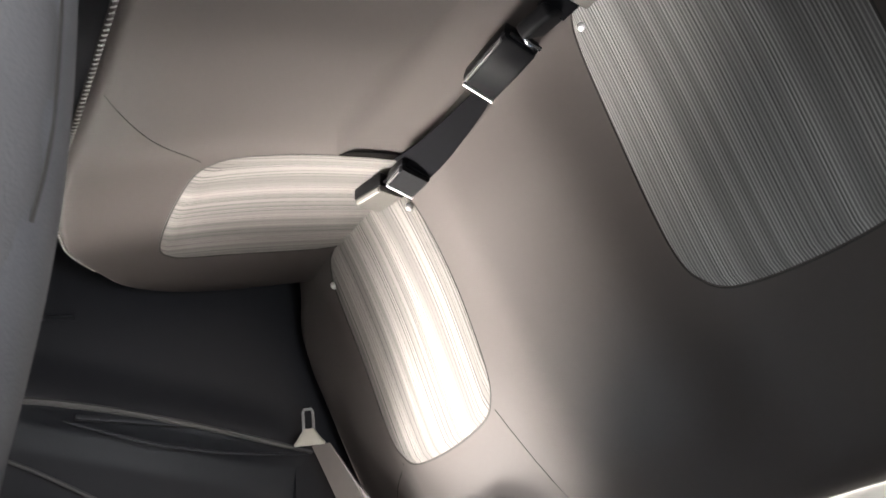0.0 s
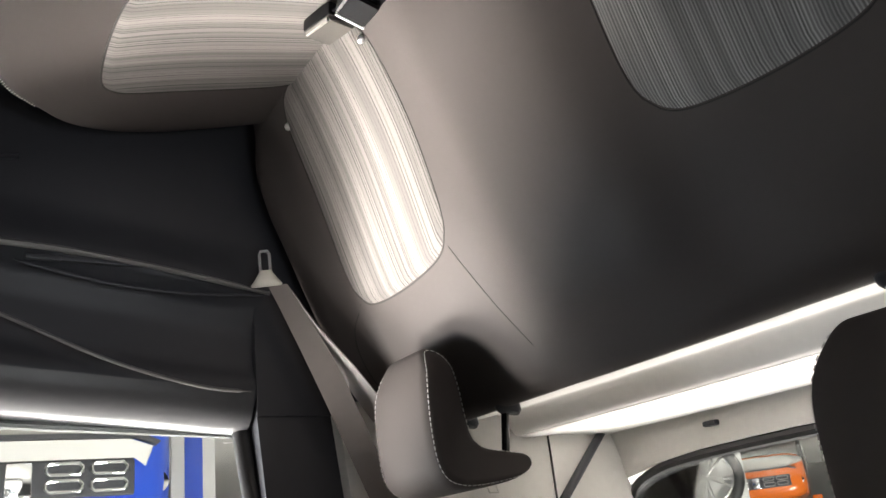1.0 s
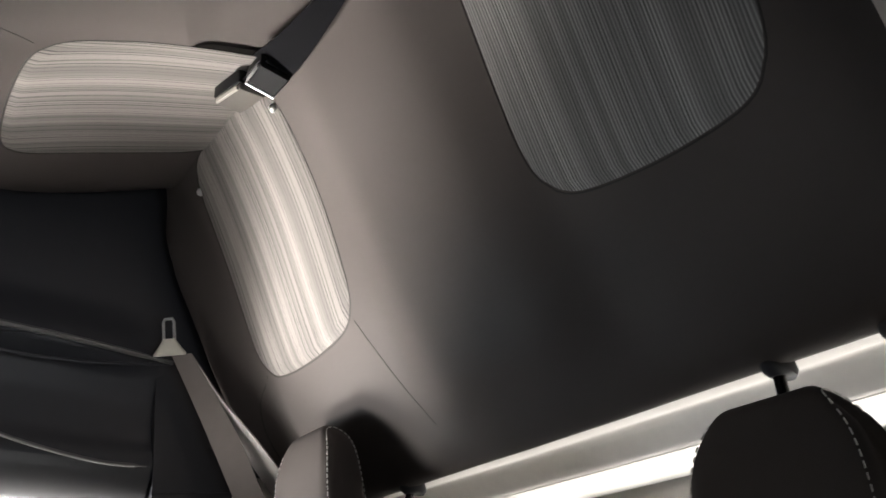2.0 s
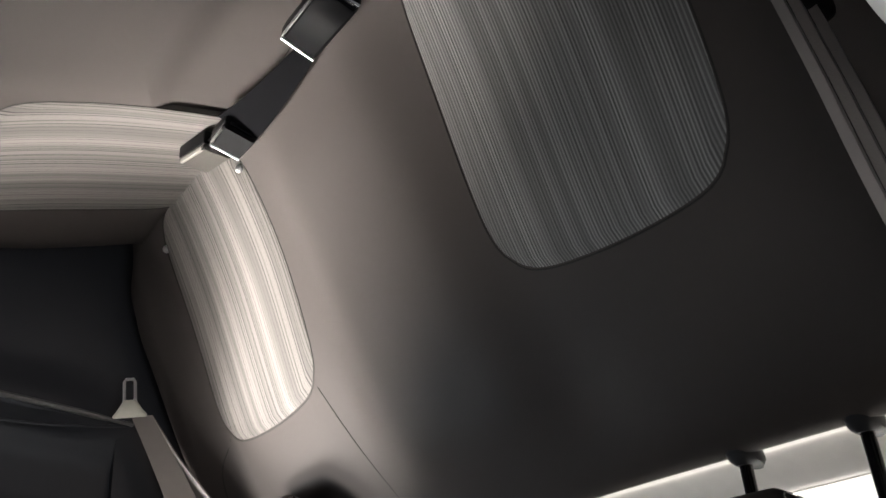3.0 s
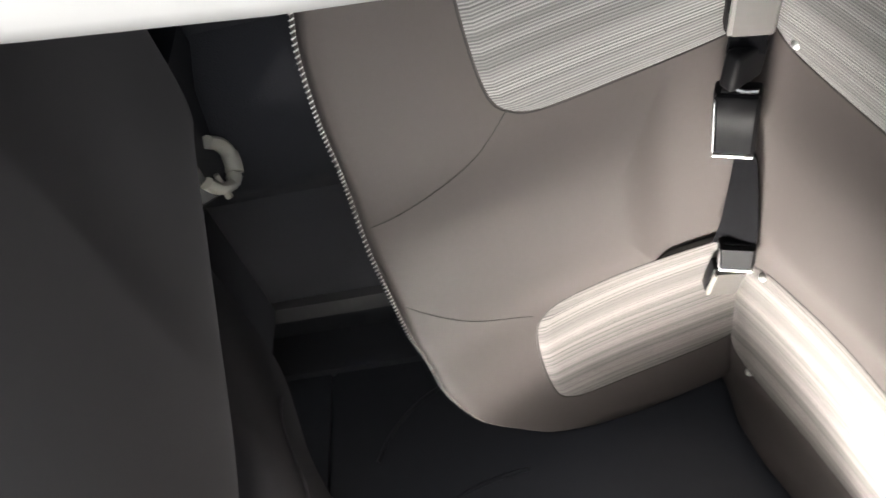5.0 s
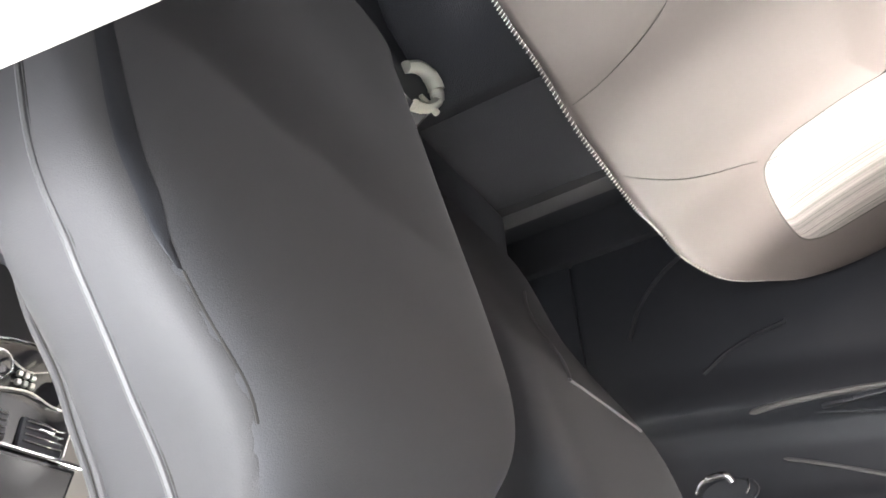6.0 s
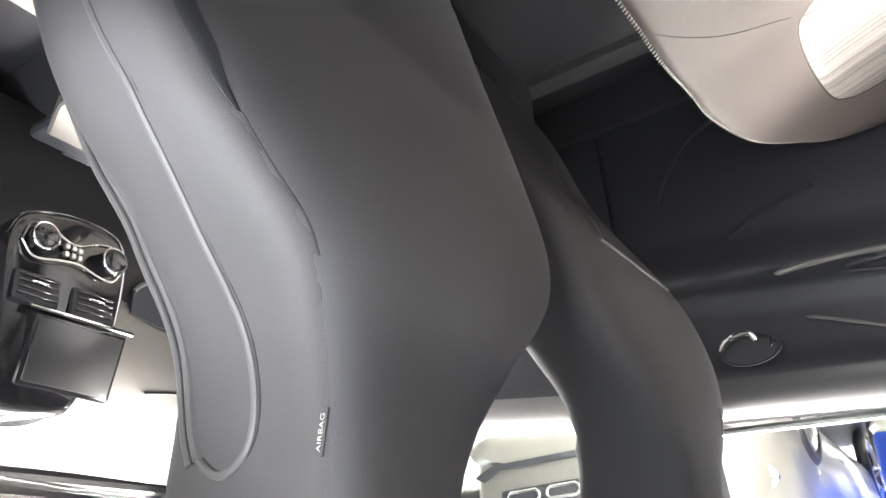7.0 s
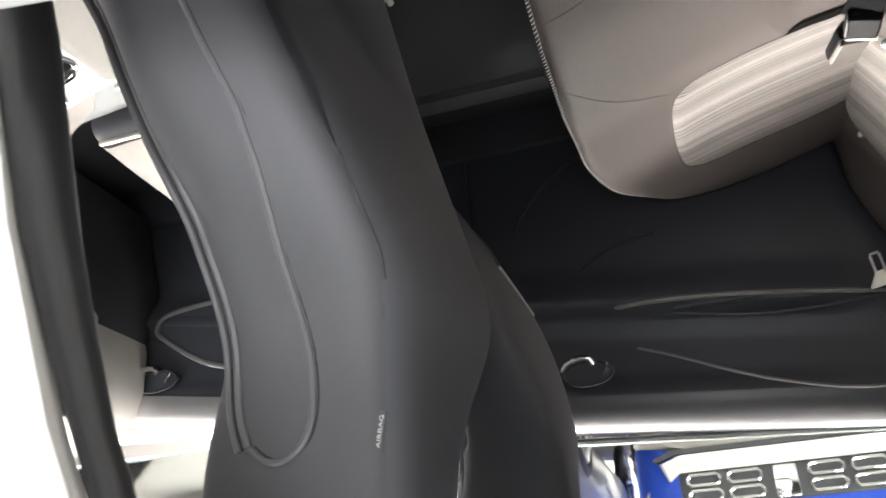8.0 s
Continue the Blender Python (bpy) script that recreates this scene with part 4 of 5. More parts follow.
# ---- dashboard ----
def build_dash():
    root = thing("dashboard", "pale and black dashboard with screen and round climate dials", "dashboard", (0.06, 1.7, 0.5))
    upper = [(1.62, 0.70), (1.60, 0.76), (1.60, 0.86), (1.62, 0.93), (1.68, 0.975), (1.80, 0.99), (2.0, 0.985), (2.0, 0.60)]
    part("dash_body", loft([[(x, y - 0.05 * (x > 0.25), z) for y, z in upper] for x in (-0.66, -0.3, 0.0, 0.24, 0.26, 0.66)]), DASH, root, "pale dashboard body")
    part("dash_lower", loft([[(x, y, z) for y, z in ((1.63, 0.40), (1.58, 0.62), (1.605, 0.74), (1.64, 0.76), (1.96, 0.72), (1.96, 0.40))] for x in (-0.66, -0.2, 0.3, 0.68)]), RUBBER, root, "black lower dashboard")
    wedge = [(-0.145, 0.722), (-0.165, 0.702), (-0.20, 0.690), (-0.257, 0.692), (-0.32, 0.701), (-0.388, 0.7135), (-0.445, 0.733), (-0.459, 0.748), (-0.450, 0.772), (-0.40, 0.792), (-0.30, 0.788), (-0.205, 0.778), (-0.145, 0.765)]
    glove = part("glove_box", loft([[(x, 1.612 - k, z) for x, z in wedge] for k in (0.0, 0.022)]), BLACK, root, "dark glove box lid")
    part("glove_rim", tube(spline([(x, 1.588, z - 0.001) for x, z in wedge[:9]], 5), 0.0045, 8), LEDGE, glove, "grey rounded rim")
    part("dash_strip", tube(spline([(-0.205, 1.611, 0.911), (-0.326, 1.604, 0.888), (-0.43, 1.597, 0.855), (-0.458, 1.597, 0.835), (-0.480, 1.597, 0.806)], 6), 0.0032, 8), CHROME, root, "bright trim strip")
    vent = part("round_vent", tube([(-0.385, 1.625, 0.930), (-0.385, 1.596, 0.926), (-0.385, 1.600, 0.9265)], [0.044, 0.044, 0.035], 28), GLOSS, root, "round air vent")
    part("vent_ring", tube([(-0.385 + 0.042 * math.cos(a), 1.592, 0.926 + 0.042 * math.sin(a)) for a in [2 * math.pi * i / 36 for i in range(37)]], 0.0058, 8), CHROME, vent, "chrome ring")
    part("vent_tab", box(-0.393, -0.377, 1.586, 1.598, 0.902, 0.948, 0.003), CHROME, vent, "bright vent tab")
    # centre stack: a rounded upright panel
    out = [(0.20, 0.77), (0.185, 0.735), (0.155, 0.716), (0.09, 0.702), (0.02, 0.704), (-0.008, 0.725), (-0.016, 0.77), (-0.010, 0.85), (0.002, 0.92), (0.02, 1.0), (0.045, 1.022), (0.13, 1.03), (0.165, 1.015), (0.182, 0.95), (0.195, 0.86)]
    ring = spline([(x, 0, z) for x, z in out + out[:1]], 4)[:-1]
    back = lambda z: 1.445 + max(0, z - 0.88) * 0.35
    cen = Vector((0.09, 0, 0.86))
    stack = part("centre_panel", loft([[Vector((p.x, back(p.z) + 0.10, p.z)) for p in ring], [Vector((p.x, back(p.z) + 0.012, p.z)) for p in ring], [Vector((c.x, back(c.z) + 0.002, c.z)) for c in (cen + (p - cen) * 0.97 for p in ring)], [Vector((c.x, back(c.z), c.z)) for c in (cen + (p - cen) * 0.93 for p in ring)]]), GLOSS, root, "gloss black centre stack")
    rim = [Vector((p.x, back(p.z) + 0.004, p.z)) for p in ring]
    part("stack_rim", tube(rim[:30], 0.0022, 6), CHROME, stack, "thin bright rim")
    pod = spline([(0.178, 0, 0.775), (0.165, 0, 0.742), (0.135, 0, 0.738), (0.10, 0, 0.752), (0.075, 0, 0.752), (0.045, 0, 0.738), (0.012, 0, 0.736), (-0.006, 0, 0.765), (0.008, 0, 0.794), (0.035, 0, 0.796), (0.075, 0, 0.786), (0.11, 0, 0.790), (0.155, 0, 0.798), (0.178, 0, 0.775)], 4)
    part("dial_surround", tube([Vector((p.x, 1.442, p.z)) for p in pod], 0.0018, 6), STEEL, stack, "thin satin line round the dials")
    for x in (0.149, 0.021):
        k = part("dial", tube([(x, 1.447, 0.766), (x, 1.420, 0.766), (x, 1.417, 0.766)], [0.022, 0.020, 0.015], 24), GLOSS, root, "round climate dial")
        part("dial_ring", tube([(x + 0.022 * math.cos(a), 1.424, 0.766 + 0.022 * math.sin(a)) for a in [2 * math.pi * i / 32 for i in range(33)]], 0.0026, 8), CHROME, k, "chrome ring")
    for i in range(3):
        for j in range(2):
            part("key", box(0.073 + 0.012 * i, 0.081 + 0.012 * i, 1.438, 1.446, 0.757 + 0.014 * j, 0.766 + 0.014 * j, 0.001), STEEL, stack, "tiny climate key")
    for x0, x1 in ((0.098, 0.178), (-0.004, 0.076)):
        v = part("air_vent", box(x0, x1, 1.446, 1.47, 0.822, 0.872, 0.005), BLACK, stack, "black air vent")
        for i in range(4):
            part("slat", box(x0 + 0.006, x1 - 0.006, 1.441, 1.452, 0.829 + 0.0105 * i, 0.832 + 0.0105 * i, 0.0008, 1), GLOSS, v)
        part("vent_tab", box((x0 + x1) / 2 - 0.014, (x0 + x1) / 2 + 0.014, 1.437, 1.446, 0.838, 0.842, 0.001, 1), CHROME, v, "bright vent tab")
    m = pose(0.052, 1.472, 0.935, -18, 0, 0)
    scr = part("screen", moved(box(-0.084, 0.084, -0.014, 0.01, -0.058, 0.058, 0.006), m), GLOSS, root, "tablet screen with a bright reflection")
    part("screen_glass", moved(box(-0.076, 0.076, -0.017, -0.012, -0.050, 0.050, 0.002), m), SCREEN, scr)
    part("screen_shelf", moved(box(-0.09, 0.10, -0.02, 0.02, -0.066, -0.059, 0.002), m), CHROME, scr, "bright ledge under the screen")
    # gear area
    tray = part("tray", box(0.07, 0.20, 1.30, 1.44, 0.575, 0.60, 0.01), BLACK, root, "small storage tray")
    part("tray_edge", box(0.09, 0.24, 1.28, 1.295, 0.545, 0.565, 0.004), GREYPL, tray, "pale tray edge")


build_dash()


def build_wheel():
    root = thing("steering_wheel", "black leather steering wheel", "steering wheel", (0.55, 1.22, 0.93))
    m = pose(0.55, 1.20, 0.93, 66, 0, 0)
    part("rim", moved(tube([(0.18 * math.cos(a), 0.18 * math.sin(a), 0) for a in [2 * math.pi * i / 48 for i in range(49)]], 0.015, 10), m), LEATHER, root)
    part("hub", moved(tube([(0, 0, -0.05), (0, 0, 0.0), (0, 0, 0.015)], [0.07, 0.075, 0.06], 24), m), BLACK, root)
    for a in (0, math.pi, -math.pi / 2):
        part("spoke", moved(tube([(0.06 * math.cos(a), 0.06 * math.sin(a), 0), (0.175 * math.cos(a), 0.175 * math.sin(a), 0)], 0.014, 8), m), BLACK, root)
    part("column", tube([(0.55, 1.24, 0.91), (0.55, 1.62, 0.75)], 0.045, 16), BLACK, root)


build_wheel()


def build_console():
    root = thing("centre_console", "black centre console with a pale cup ring", "console", (0.05, 1.0, FLOOR_Z))
    part("console_body", loft([[(0.06 + dx, y, z) for dx, z in ((-0.10, 0.33), (-0.10, h - 0.03), (-0.075, h), (0.075, h), (0.10, h - 0.03), (0.10, 0.33))] for y, h in ((0.74, 0.50), (0.80, 0.54), (1.1, 0.56), (1.44, 0.60))]), BLACK, root)
    plate = [(0.012, 1.40), (0.075, 1.19), (0.10, 1.10), (0.225, 1.10), (0.225, 1.32), (0.19, 1.40)]
    part("console_plate", loft([[(0.09 + (x - 0.09) * k, 1.28 + (y - 1.28) * k, z) for x, y in plate] for z, k in ((0.585, 1.0), (0.602, 1.0), (0.606, 0.97))]), DASH, root, "pale plate round the lever")
    # the flank's shade is painted in as a darker brown
    part("console_flank", loft([[(0.014, 1.40, z), (0.076, 1.19, z), (0.028, 1.23, z - 0.006), (-0.085, 1.42, z - 0.006)] for z in (0.56, 0.600)]), FLANK, root, "sloping flank, brown for the shade on it")
    for x, y, a, b in ((0.0791, 1.2555, 0.009, 0.016), (0.0656, 1.3238, 0.007, 0.013)):
        part("plate_button", box(x - a, x + a, y - b, y + b, 0.604, 0.611, 0.002), CHROME, root, "bright button")
    part("cup_ring", tube(spline([(0.045, 0.735, 0.452), (0.02, 0.728, 0.435), (-0.008, 0.725, 0.431), (-0.028, 0.725, 0.446), (-0.028, 0.728, 0.472), (-0.006, 0.735, 0.495), (0.018, 0.74, 0.505)], 6), [0.012] * 12 + [0.014] * 10 + [0.011] * 15, 10, 0.8), IVORY, root, "pale plastic ring")
    part("ring_tab", tube([(-0.03, 0.728, 0.492), (0.01, 0.732, 0.484)], [0.006, 0.004], 8), IVORY, root)
    oval = lambda q, z: [(0.1456 + q * (0.026 * math.cos(t) - 0.006 * math.sin(t)), 1.2142 + q * 0.046 * math.sin(t), z) for t in [2 * math.pi * i / 36 for i in range(36)]]
    lev = thing("gear_lever", "low black gear selector in a chrome-ringed oval gaiter", "lever", (0.1456, 1.2142, 0.606))
    part("gaiter", loft([oval(1.0, 0.603), oval(0.97, 0.610), oval(0.7, 0.618), oval(0.3, 0.626)]), GLOSS, lev, "gloss black oval gaiter")
    part("gaiter_ring", tube(oval(1.0, 0.608) + oval(1.0, 0.608)[:1], 0.0042, 8), CHROME, lev, "chrome ring")
    part("lever_knob", tube([(0.150, 1.215, 0.622), (0.153, 1.213, 0.632), (0.154, 1.212, 0.638)], [0.010, 0.013, 0.006], 16), BLACK, lev, "low black knob")


build_console()


# ---- tail ----
def build_tail():
    shelf = thing("parcel_shelf", "pale ribbed parcel shelf behind the rear bench", "shelf", (CX, -0.5, 1.08))
    # one moulding: a front lip, a hollow whose far side rises towards the rear, and a flat tray
    prof = [(-0.285, 1.118), (-0.33, 1.122), (-0.405, 1.119), (-0.438, 1.112), (-0.452, 1.118), (-0.474, 1.146), (-0.487, 1.154), (-0.52, 1.156), (-0.60, 1.152), (-0.690, 1.158)]
    line = spline([(0, a, b) for a, b in prof], 4)
    front, tray = [p for p in line if p.y > -0.484], [p for p in line if p.y <= -0.484]
    for name, run, label in (("shelf_front", front, "pale front lip and hollow"), ("shelf_tray", tray, "pale flat shelf tray")):
        n = len(run) - 1
        part(name, sheet(lambda u, v: run[round(v * n)] + Vector((CX - 0.60 + 1.20 * u, 0, 0.004 * (1 - (2 * u - 1) ** 2))), 10, n, (0, 0, -0.024)), TRIM, shelf, label)
    gate = thing("tailgate", "pale tailgate trim with a latch and rear window", "tailgate", (CX, -0.72, 1.0))
    edge = [(-0.66, 1.275), (-0.60, 1.247), (-0.52, 1.230), (-0.40, 1.220), (-0.2, 1.216), (0.0, 1.218), (0.3, 1.22), (0.5, 1.23), (0.62, 1.275)]
    part("gate_trim", sheet(lambda u, v: Vector((-0.66 + 1.28 * u, -0.69 - 0.03 * bump01(v * 1.2), 1.02 + (lerp_table(edge, -0.66 + 1.28 * u) - 1.02) * v)), 40, 14, (0, -0.05, 0)), TRIM, gate)
    part("latch", box(-0.373, -0.345, -0.722, -0.705, 1.176, 1.186, 0.003), BLACK, gate, "small black latch")
    part("window_glass", sheet(lambda u, v: Vector((-0.66 + 1.28 * u, -0.735 + 0.06 * v, 1.21 + 0.30 * v)), 4, 4, (0, -0.004, 0)), GLASS, gate).visible_shadow = False
    part("window_border", tube(spline([(-0.60, -0.728, 1.36), (-0.60, -0.728, 1.30), (-0.575, -0.728, 1.260), (-0.50, -0.728, 1.238), (-0.40, -0.728, 1.230), (-0.2, -0.728, 1.226), (0.0, -0.728, 1.228), (0.3, -0.728, 1.23), (0.5, -0.728, 1.24), (0.56, -0.728, 1.29), (0.56, -0.728, 1.38)], 6), 0.0105, 8), RUBBER, gate, "black border of the rear window")
    for side in (-1, 1):
        x0 = 0.655
        front = part("pillar", sheet(lambda u, v: Vector((CX + side * (x0 - 0.09 * v), 0.015 - 0.135 * u, 1.10 + 0.4 * v)), 6, 8, (side * 0.04, 0, 0)), BLACK)
        tagged(front, "black plastic trim behind the rear door", "pillar", kind="structure")
        cp = part("pillar", sheet(lambda u, v: Vector((CX + side * (x0 - 0.02 - 0.09 * v - 0.03 * u), -0.123 - 0.60 * u, 1.08 + 0.42 * v)), 12, 10, (side * 0.04, 0, 0)), TRIM)
        tagged(cp, "pale plastic trim of the car's rear pillar", "pillar", kind="structure")
        lw = part("wall_side", sheet(lambda u, v: Vector((CX + side * 0.652, 0.015 - 0.75 * u, 0.30 + 0.80 * v)), 4, 4, (side * 0.04, 0, 0)), BLACK)
        tagged(lw, "black side trim beside the rear bench", "wall", kind="structure")
    boot = part("floor_boot", box(-0.68, 0.62, -0.75, -0.15, 0.55, 0.60, 0), CARPET)
    tagged(boot, "black boot floor behind the rear bench", "floor", kind="structure")
    st = thing("gas_strut", "black gas strut beside the tailgate", "strut", (-0.60, -0.6, 1.2))
    part("strut_rod", tube([(-0.605, -0.675, 1.155), (-0.592, -0.60, 1.22), (-0.585, -0.535, 1.28), (-0.57, -0.50, 1.34)], 0.009, 10), BLACK, st)
    part("trim_seam", tube([(-0.627, -0.555, 1.152), (-0.614, -0.545, 1.21), (-0.601, -0.534, 1.273), (-0.586, -0.525, 1.34)], 0.002, 6), SEAM, st)
    clip = thing("trim_mark", "small white outline mark on the rear pillar trim", "mark", (-0.62, -0.40, 1.25))
    part("mark_outline", tube([(-0.612, -0.385, 1.235), (-0.606, -0.385, 1.255), (-0.607, -0.405, 1.255), (-0.613, -0.405, 1.235), (-0.612, -0.385, 1.235)], 0.0016, 6), THREAD, clip)


build_tail()


# ---- the hall ----
def build_hall():
    g = part("ground", box(-18, 10, -22, 14, -0.1, 0.0, 0), TILE)
    tagged(g, "pale polished tile floor of the showroom", "floor", kind="structure")
    for n, b in (("wall_west", (-18.2, -18, -22, 14, 0, 4.2)), ("wall_east", (10, 10.2, -22, 14, 0, 4.2)), ("wall_south", (-18, 10, -22.2, -22, 0, 4.2)), ("wall_north", (-18, 10, 14, 14.2, 0, 4.2))):
        # the unseen east wall is made dark to hold light back on that side
        dark = n == "wall_east"
        tagged(part(n, box(*b, 0), DARKWALL if dark else WALL), "unseen dark wall that keeps the near side dim" if dark else "white showroom wall", "wall", kind="structure")
    c = part("ceiling", box(-18, 10, -22, 14, 4.2, 4.3, 0), WALL)
    tagged(c, "white showroom ceiling", "ceiling", kind="structure")


build_hall()


def rim_wheel(root, m, r, name="wheel", spokes=5):
    """A wheel in the x-z plane of m: tyre, rim and spokes."""
    tyre = part(name, moved(tube([(r * math.cos(a), 0, r * math.sin(a)) for a in [2 * math.pi * i / 36 for i in range(37)]], r * 0.17, 10), m), RUBBER, root, "black tyre")
    part("rim", moved(tube([(r * 0.80 * math.cos(a), -0.03, r * 0.80 * math.sin(a)) for a in [2 * math.pi * i / 36 for i in range(37)]], r * 0.045, 8), m), STEEL, tyre, "silver rim")
    for k in range(spokes):
        for d in (-0.16, 0.16):
            a = 2 * math.pi * k / spokes + math.pi / 2
            part("spoke", moved(tube([(r * 0.10 * math.cos(a), -0.05, r * 0.10 * math.sin(a)), (r * 0.5 * math.cos(a + d * 0.9), -0.06, r * 0.5 * math.sin(a + d * 0.9)), (r * 0.80 * math.cos(a + d), -0.035, r * 0.80 * math.sin(a + d))], r * 0.045, 6), m), STEEL, tyre)
    part("hub_cap", moved(tube([(0, -0.02, 0), (0, -0.07, 0)], r * 0.13, 14), m), STEEL, tyre)
    return tyre


def build_parked_car(label, x, y, turn, paint):
    """A parked car; its nose points along its own +y."""
    M = pose(x, y, 0, 0, 0, turn)
    root = thing("parked_car", label, "car", (x, y, 0))

    def se(t, w, z0, z1, e=0.4):
        return (math.copysign(abs(math.cos(t)) ** e, math.cos(t)) * w, (z0 + z1) / 2 + math.copysign(abs(math.sin(t)) ** e, math.sin(t)) * (z1 - z0) / 2)
    rings = []
    for yy, w, z0, z1 in ((2.12, 0.60, 0.42, 0.92), (2.08, 0.74, 0.34, 0.99), (1.95, 0.84, 0.26, 1.05), (1.7, 0.88, 0.22, 1.08), (1.2, 0.89, 0.22, 1.10), (0.7, 0.90, 0.22, 1.12), (-1.6, 0.90, 0.22, 1.12), (-2.0, 0.85, 0.28, 1.08), (-2.1, 0.75, 0.36, 0.95)):
        rings.append([M @ Vector((p[0], yy, p[1])) for p in (se(2 * math.pi * i / 36, w, z0, z1) for i in range(36))])
    part("car_body", loft(rings), paint, root)
    part("cabin", moved(loft([[(math.copysign(abs(math.cos(t)) ** 0.3, math.cos(t)) * w, yc + math.copysign(abs(math.sin(t)) ** 0.3, math.sin(t)) * hl, z) for t in [2 * math.pi * i / 32 for i in range(32)]] for z, w, yc, hl in ((1.0, 0.80, -0.45, 1.38), (1.25, 0.74, -0.55, 1.2), (1.5, 0.62, -0.65, 0.95), (1.56, 0.56, -0.68, 0.85))]), M), GLOSS, root, "dark glazed cabin")
    part("skid_plate", moved(loft([[(w * math.copysign(abs(math.cos(t)) ** 0.4, math.cos(t)), yy, 0.40 + 0.11 * math.sin(t)) for t in [2 * math.pi * i / 20 for i in range(20)]] for yy, w in ((1.9, 0.86), (2.09, 0.80), (2.145, 0.70))]), M), STRIP, root, "grey lower bumper")
    part("lower_intake", moved(loft([[(a, yy, z) for a, z in ((-0.74, 0.545), (-0.62, 0.495), (0.62, 0.495), (0.74, 0.545), (0.72, 0.565), (0.60, 0.525), (-0.60, 0.525), (-0.72, 0.565))] for yy in (2.06, 2.155)]), M), BLACK, root, "black lower intake")
    # a white piece puts the glare on the blue bumper into colour
    if paint is BLUE:
        part("bumper_glare", moved(loft([[(a * q, yy, z) for a, z in ((-0.70, 0.57), (-0.58, 0.53), (0.58, 0.53), (0.70, 0.57), (0.66, 0.68), (0.60, 0.636), (-0.60, 0.636), (-0.66, 0.68))] for yy, q in ((2.06, 1.0), (2.135, 1.0), (2.15, 0.98))]), M), PAINT, root, "white glare painted on the blue bumper under the grille")
    gr = part("grille", moved(box(-0.60, 0.60, 2.075, 2.135, 0.635, 0.84, 0.015), M), BLACK, root, "black grille")
    for row in range(2):
        for cx in (-0.46, -0.225, 0.225, 0.46):
            cz = 0.685 + 0.092 * row
            part("grille_block", moved(tube([(cx + a * 0.094, 2.137, cz + b * 0.030) for a, b in ((-1, -0.4), (-0.8, -1), (0.8, -1), (1, -0.4), (1, 0.4), (0.8, 1), (-0.8, 1), (-1, 0.4), (-1, -0.4))], 0.010, 6), M), CHROME, gr, "bright grille block")
    part("badge", moved(box(-0.065, 0.065, 2.13, 2.145, 0.645, 0.83, 0.012), M), CHROME, gr, "plain bright badge")
    for sx in (-1, 1):
        part("headlight", moved(loft([[(sx * (0.70 + 0.13 * math.cos(t) * q), yy - 0.05 * math.cos(t), 0.76 + 0.085 * math.sin(t) * q) for t in [2 * math.pi * i / 20 for i in range(20)]] for yy, q in ((1.98, 1.0), (2.05, 0.95), (2.06, 0.6))]), M), CHROME, root, "clear headlight")
        part("mirror", moved(box(sx * 0.98 - 0.09, sx * 0.98 + 0.09, 0.62, 0.76, 1.02, 1.14, 0.03, 3), M), paint, root)
        for yy in (1.28, -1.32):
            rim_wheel(root, M @ pose(sx * 0.86, yy, 0.32, 0, 0, -90 * sx + 180), 0.275)
    return root


build_parked_car("blue parked car with a bright block grille", -6.55, -0.05, -90, BLUE)
build_parked_car("orange parked car in the showroom", -11.0, -14.6, -35, ORANGE)
build_parked_car("silver grey parked car in the showroom", -5.45, 1.95, -90, SILVER)
build_parked_car("dark grey parked car beyond a silver one", -8.6, 4.2, -90, DARKPAINT)
build_parked_car("white parked car beyond the windscreen", -1.8, 7.6, 170, PAINT)


def build_wheel_display():
    root = thing("wheel_display", "alloy wheel shown on a pale display board", "display", (-4.45, -5.4, 0))
    m = pose(-4.45, -5.4, 0.97, 0, 0, 140)
    part("display_board", moved(box(-0.32, 0.32, 0.06, 0.10, -0.97, 0.55, 0.01), m), WALL, root, "pale board")
    rim_wheel(root, m, 0.27, "wheel")


def build_banner():
    root = thing("banner_stand", "white banner stand with a blue stripe", "banner", (-6.0, -1.45, 0))
    part("banner_sheet", box(-6.02, -6.0, -1.62, -1.28, 0.05, 2.1, 0.003), WALL, root)
    part("blue_stripe", box(-5.999, -5.994, -1.52, -1.38, 0.06, 2.09, 0.001), BLUE, root, "blue stripe")
    part("banner_foot", box(-6.12, -5.9, -1.66, -1.24, 0.0, 0.05, 0.01), STEEL, root)


build_wheel_display()
build_banner()


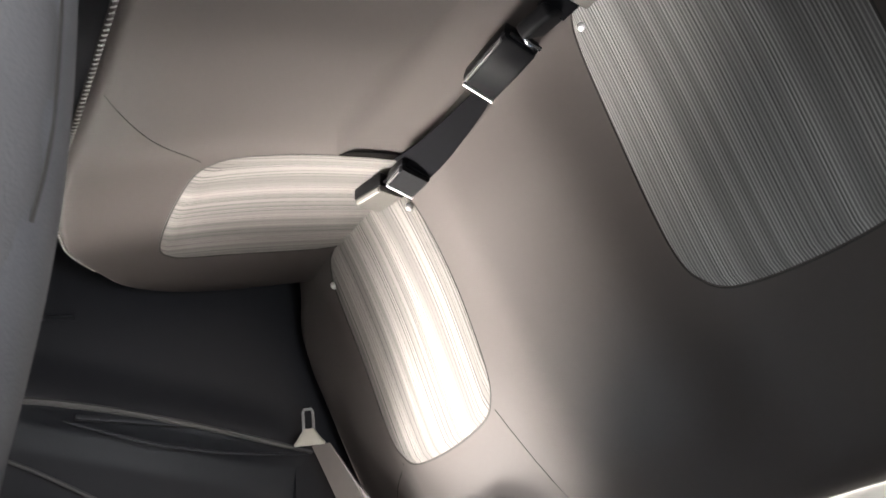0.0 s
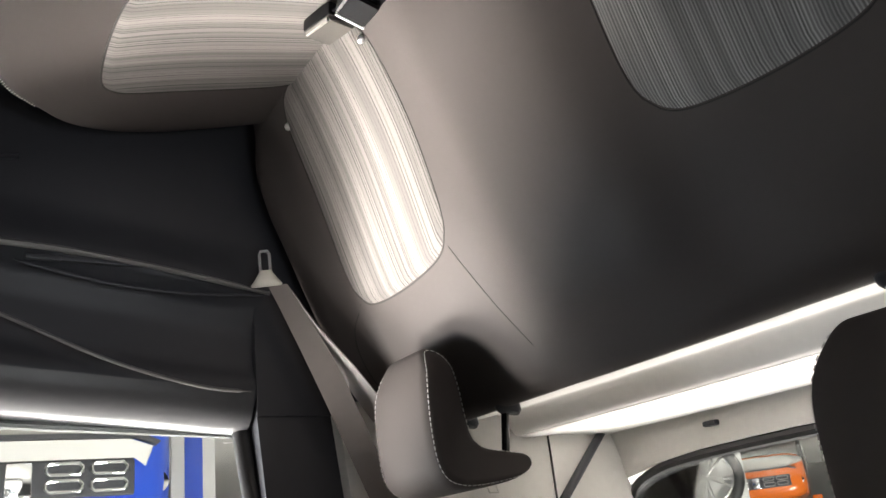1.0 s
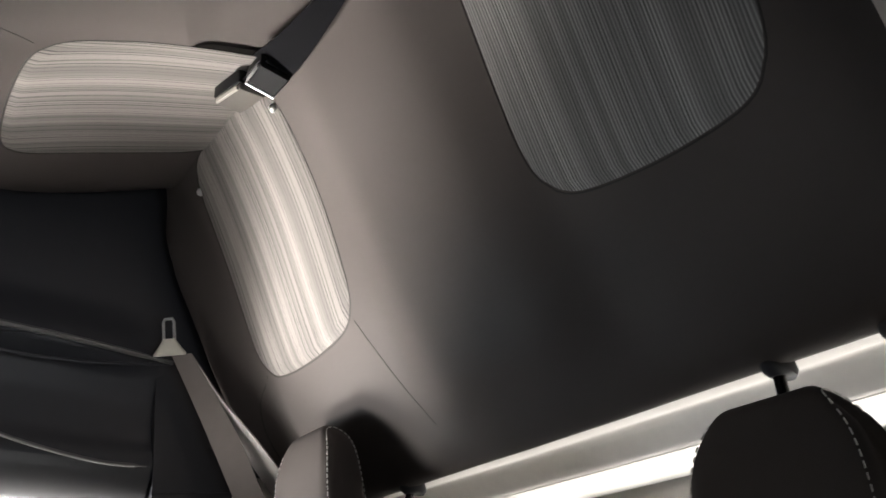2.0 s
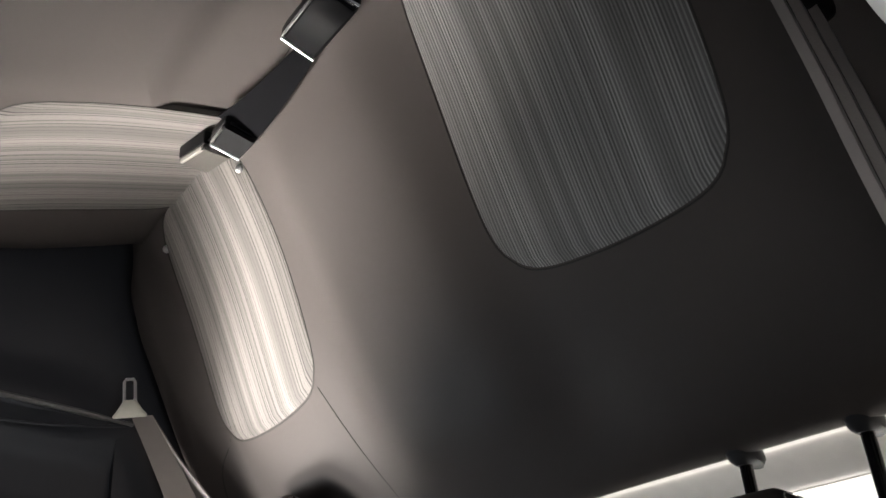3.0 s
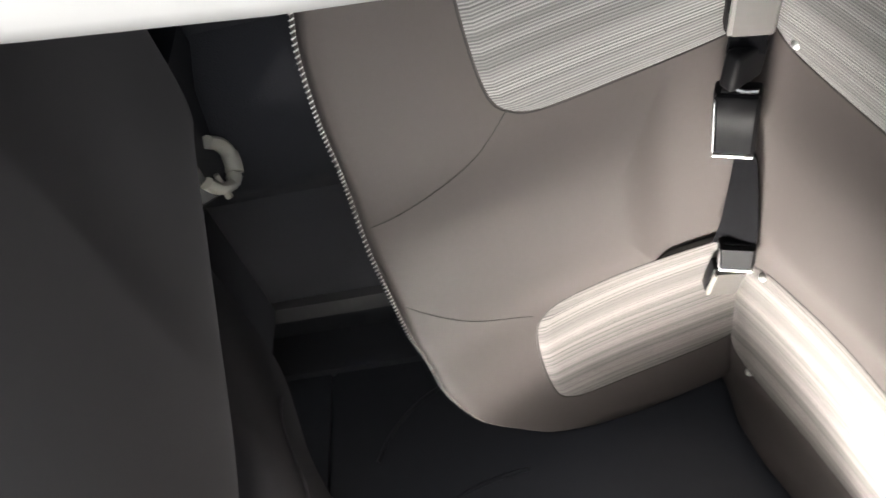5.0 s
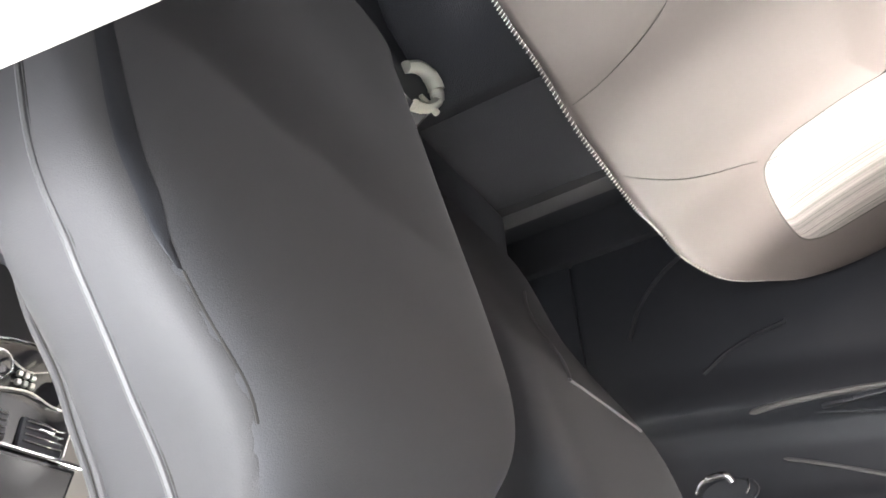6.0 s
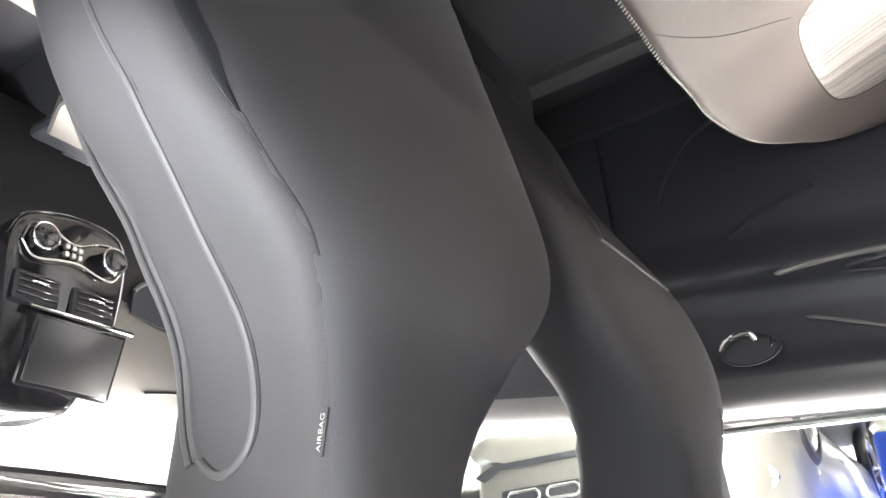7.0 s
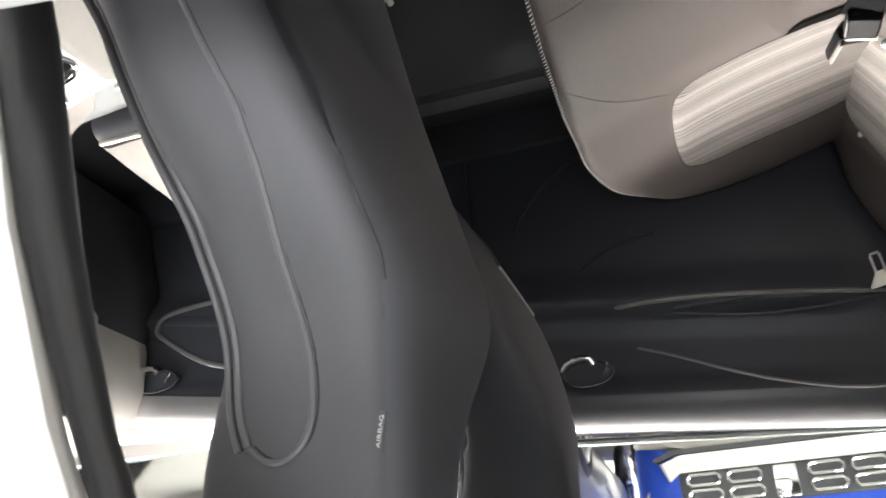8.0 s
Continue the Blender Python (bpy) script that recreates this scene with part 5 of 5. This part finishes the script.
# ---- windscreen ----
def build_windscreen():
    root = thing("windscreen", "clear car windscreen above the dashboard", "window")
    part("screen_pane", sheet(lambda u, v: Vector((-0.66 + 1.36 * u, 2.05 - 0.72 * v, 0.99 + 0.49 * v)), 6, 6, (0, 0.004, 0.003)), GLASS, root).visible_shadow = False
    part("cowl", tube([(-0.68, 2.03, 0.985), (0.0, 2.07, 0.995), (0.70, 2.03, 0.985)], 0.018, 8), RUBBER, root, "black cowl strip")


build_windscreen()


# ---- the car's plain outer body ----
def build_outer_body():
    root = thing("car_body", "white painted outer body of the car with four wheels", "car", (CX, 0.6, 0))
    for side in (-1, 1):
        rings = []
        for y, z0, z1, x in ((-0.95, 0.34, 0.96, 0.74), (-0.6, 0.26, 1.04, 0.80), (0.3, 0.24, 1.03, 0.815), (1.2, 0.24, 0.97, 0.815), (2.0, 0.26, 0.92, 0.80), (2.5, 0.30, 0.86, 0.76), (2.75, 0.36, 0.74, 0.66)):
            rings.append([(CX + side * (x - dx), y, z0 + (z1 - z0) * f) for dx, f in ((0.05, 0), (0.01, 0.12), (0.0, 0.4), (0.006, 0.7), (0.03, 1.0), (0.05, 0.98), (0.05, 0.05))])
        part("body_side", loft(rings), PAINT, root, "white painted side")
    part("bonnet", loft([[(CX + a * w, y, z + 0.03 * (1 - a * a)) for a in (-1, -0.6, 0, 0.6, 1)] + [(CX + w, y, z - 0.05), (CX - w, y, z - 0.05)] for y, w, z in ((2.06, 0.74, 0.92), (2.35, 0.71, 0.87), (2.68, 0.62, 0.76))]), PAINT, root, "white painted bonnet")
    part("underbody", box(CX - 0.74, CX + 0.74, -0.9, 2.6, 0.19, 0.27, 0.02), BLACK, root, "black underbody")
    part("roof_skin", sheet(lambda u, v: Vector((CX - 0.60 + 1.20 * u, -0.69 + 2.09 * v, ROOF_Z + 0.05 + 0.04 * (1 - (2 * u - 1) ** 2) - 0.2 * max(0, v - 0.8))), 12, 12, (0, 0, 0.012)), PAINT, root, "white painted roof")
    for side in (-1, 1):
        for y in (-0.42, 2.12):
            rim_wheel(root, pose(CX + side * 0.72, y, 0.30, 0, 0, -90 * side + 180), 0.255)


build_outer_body()
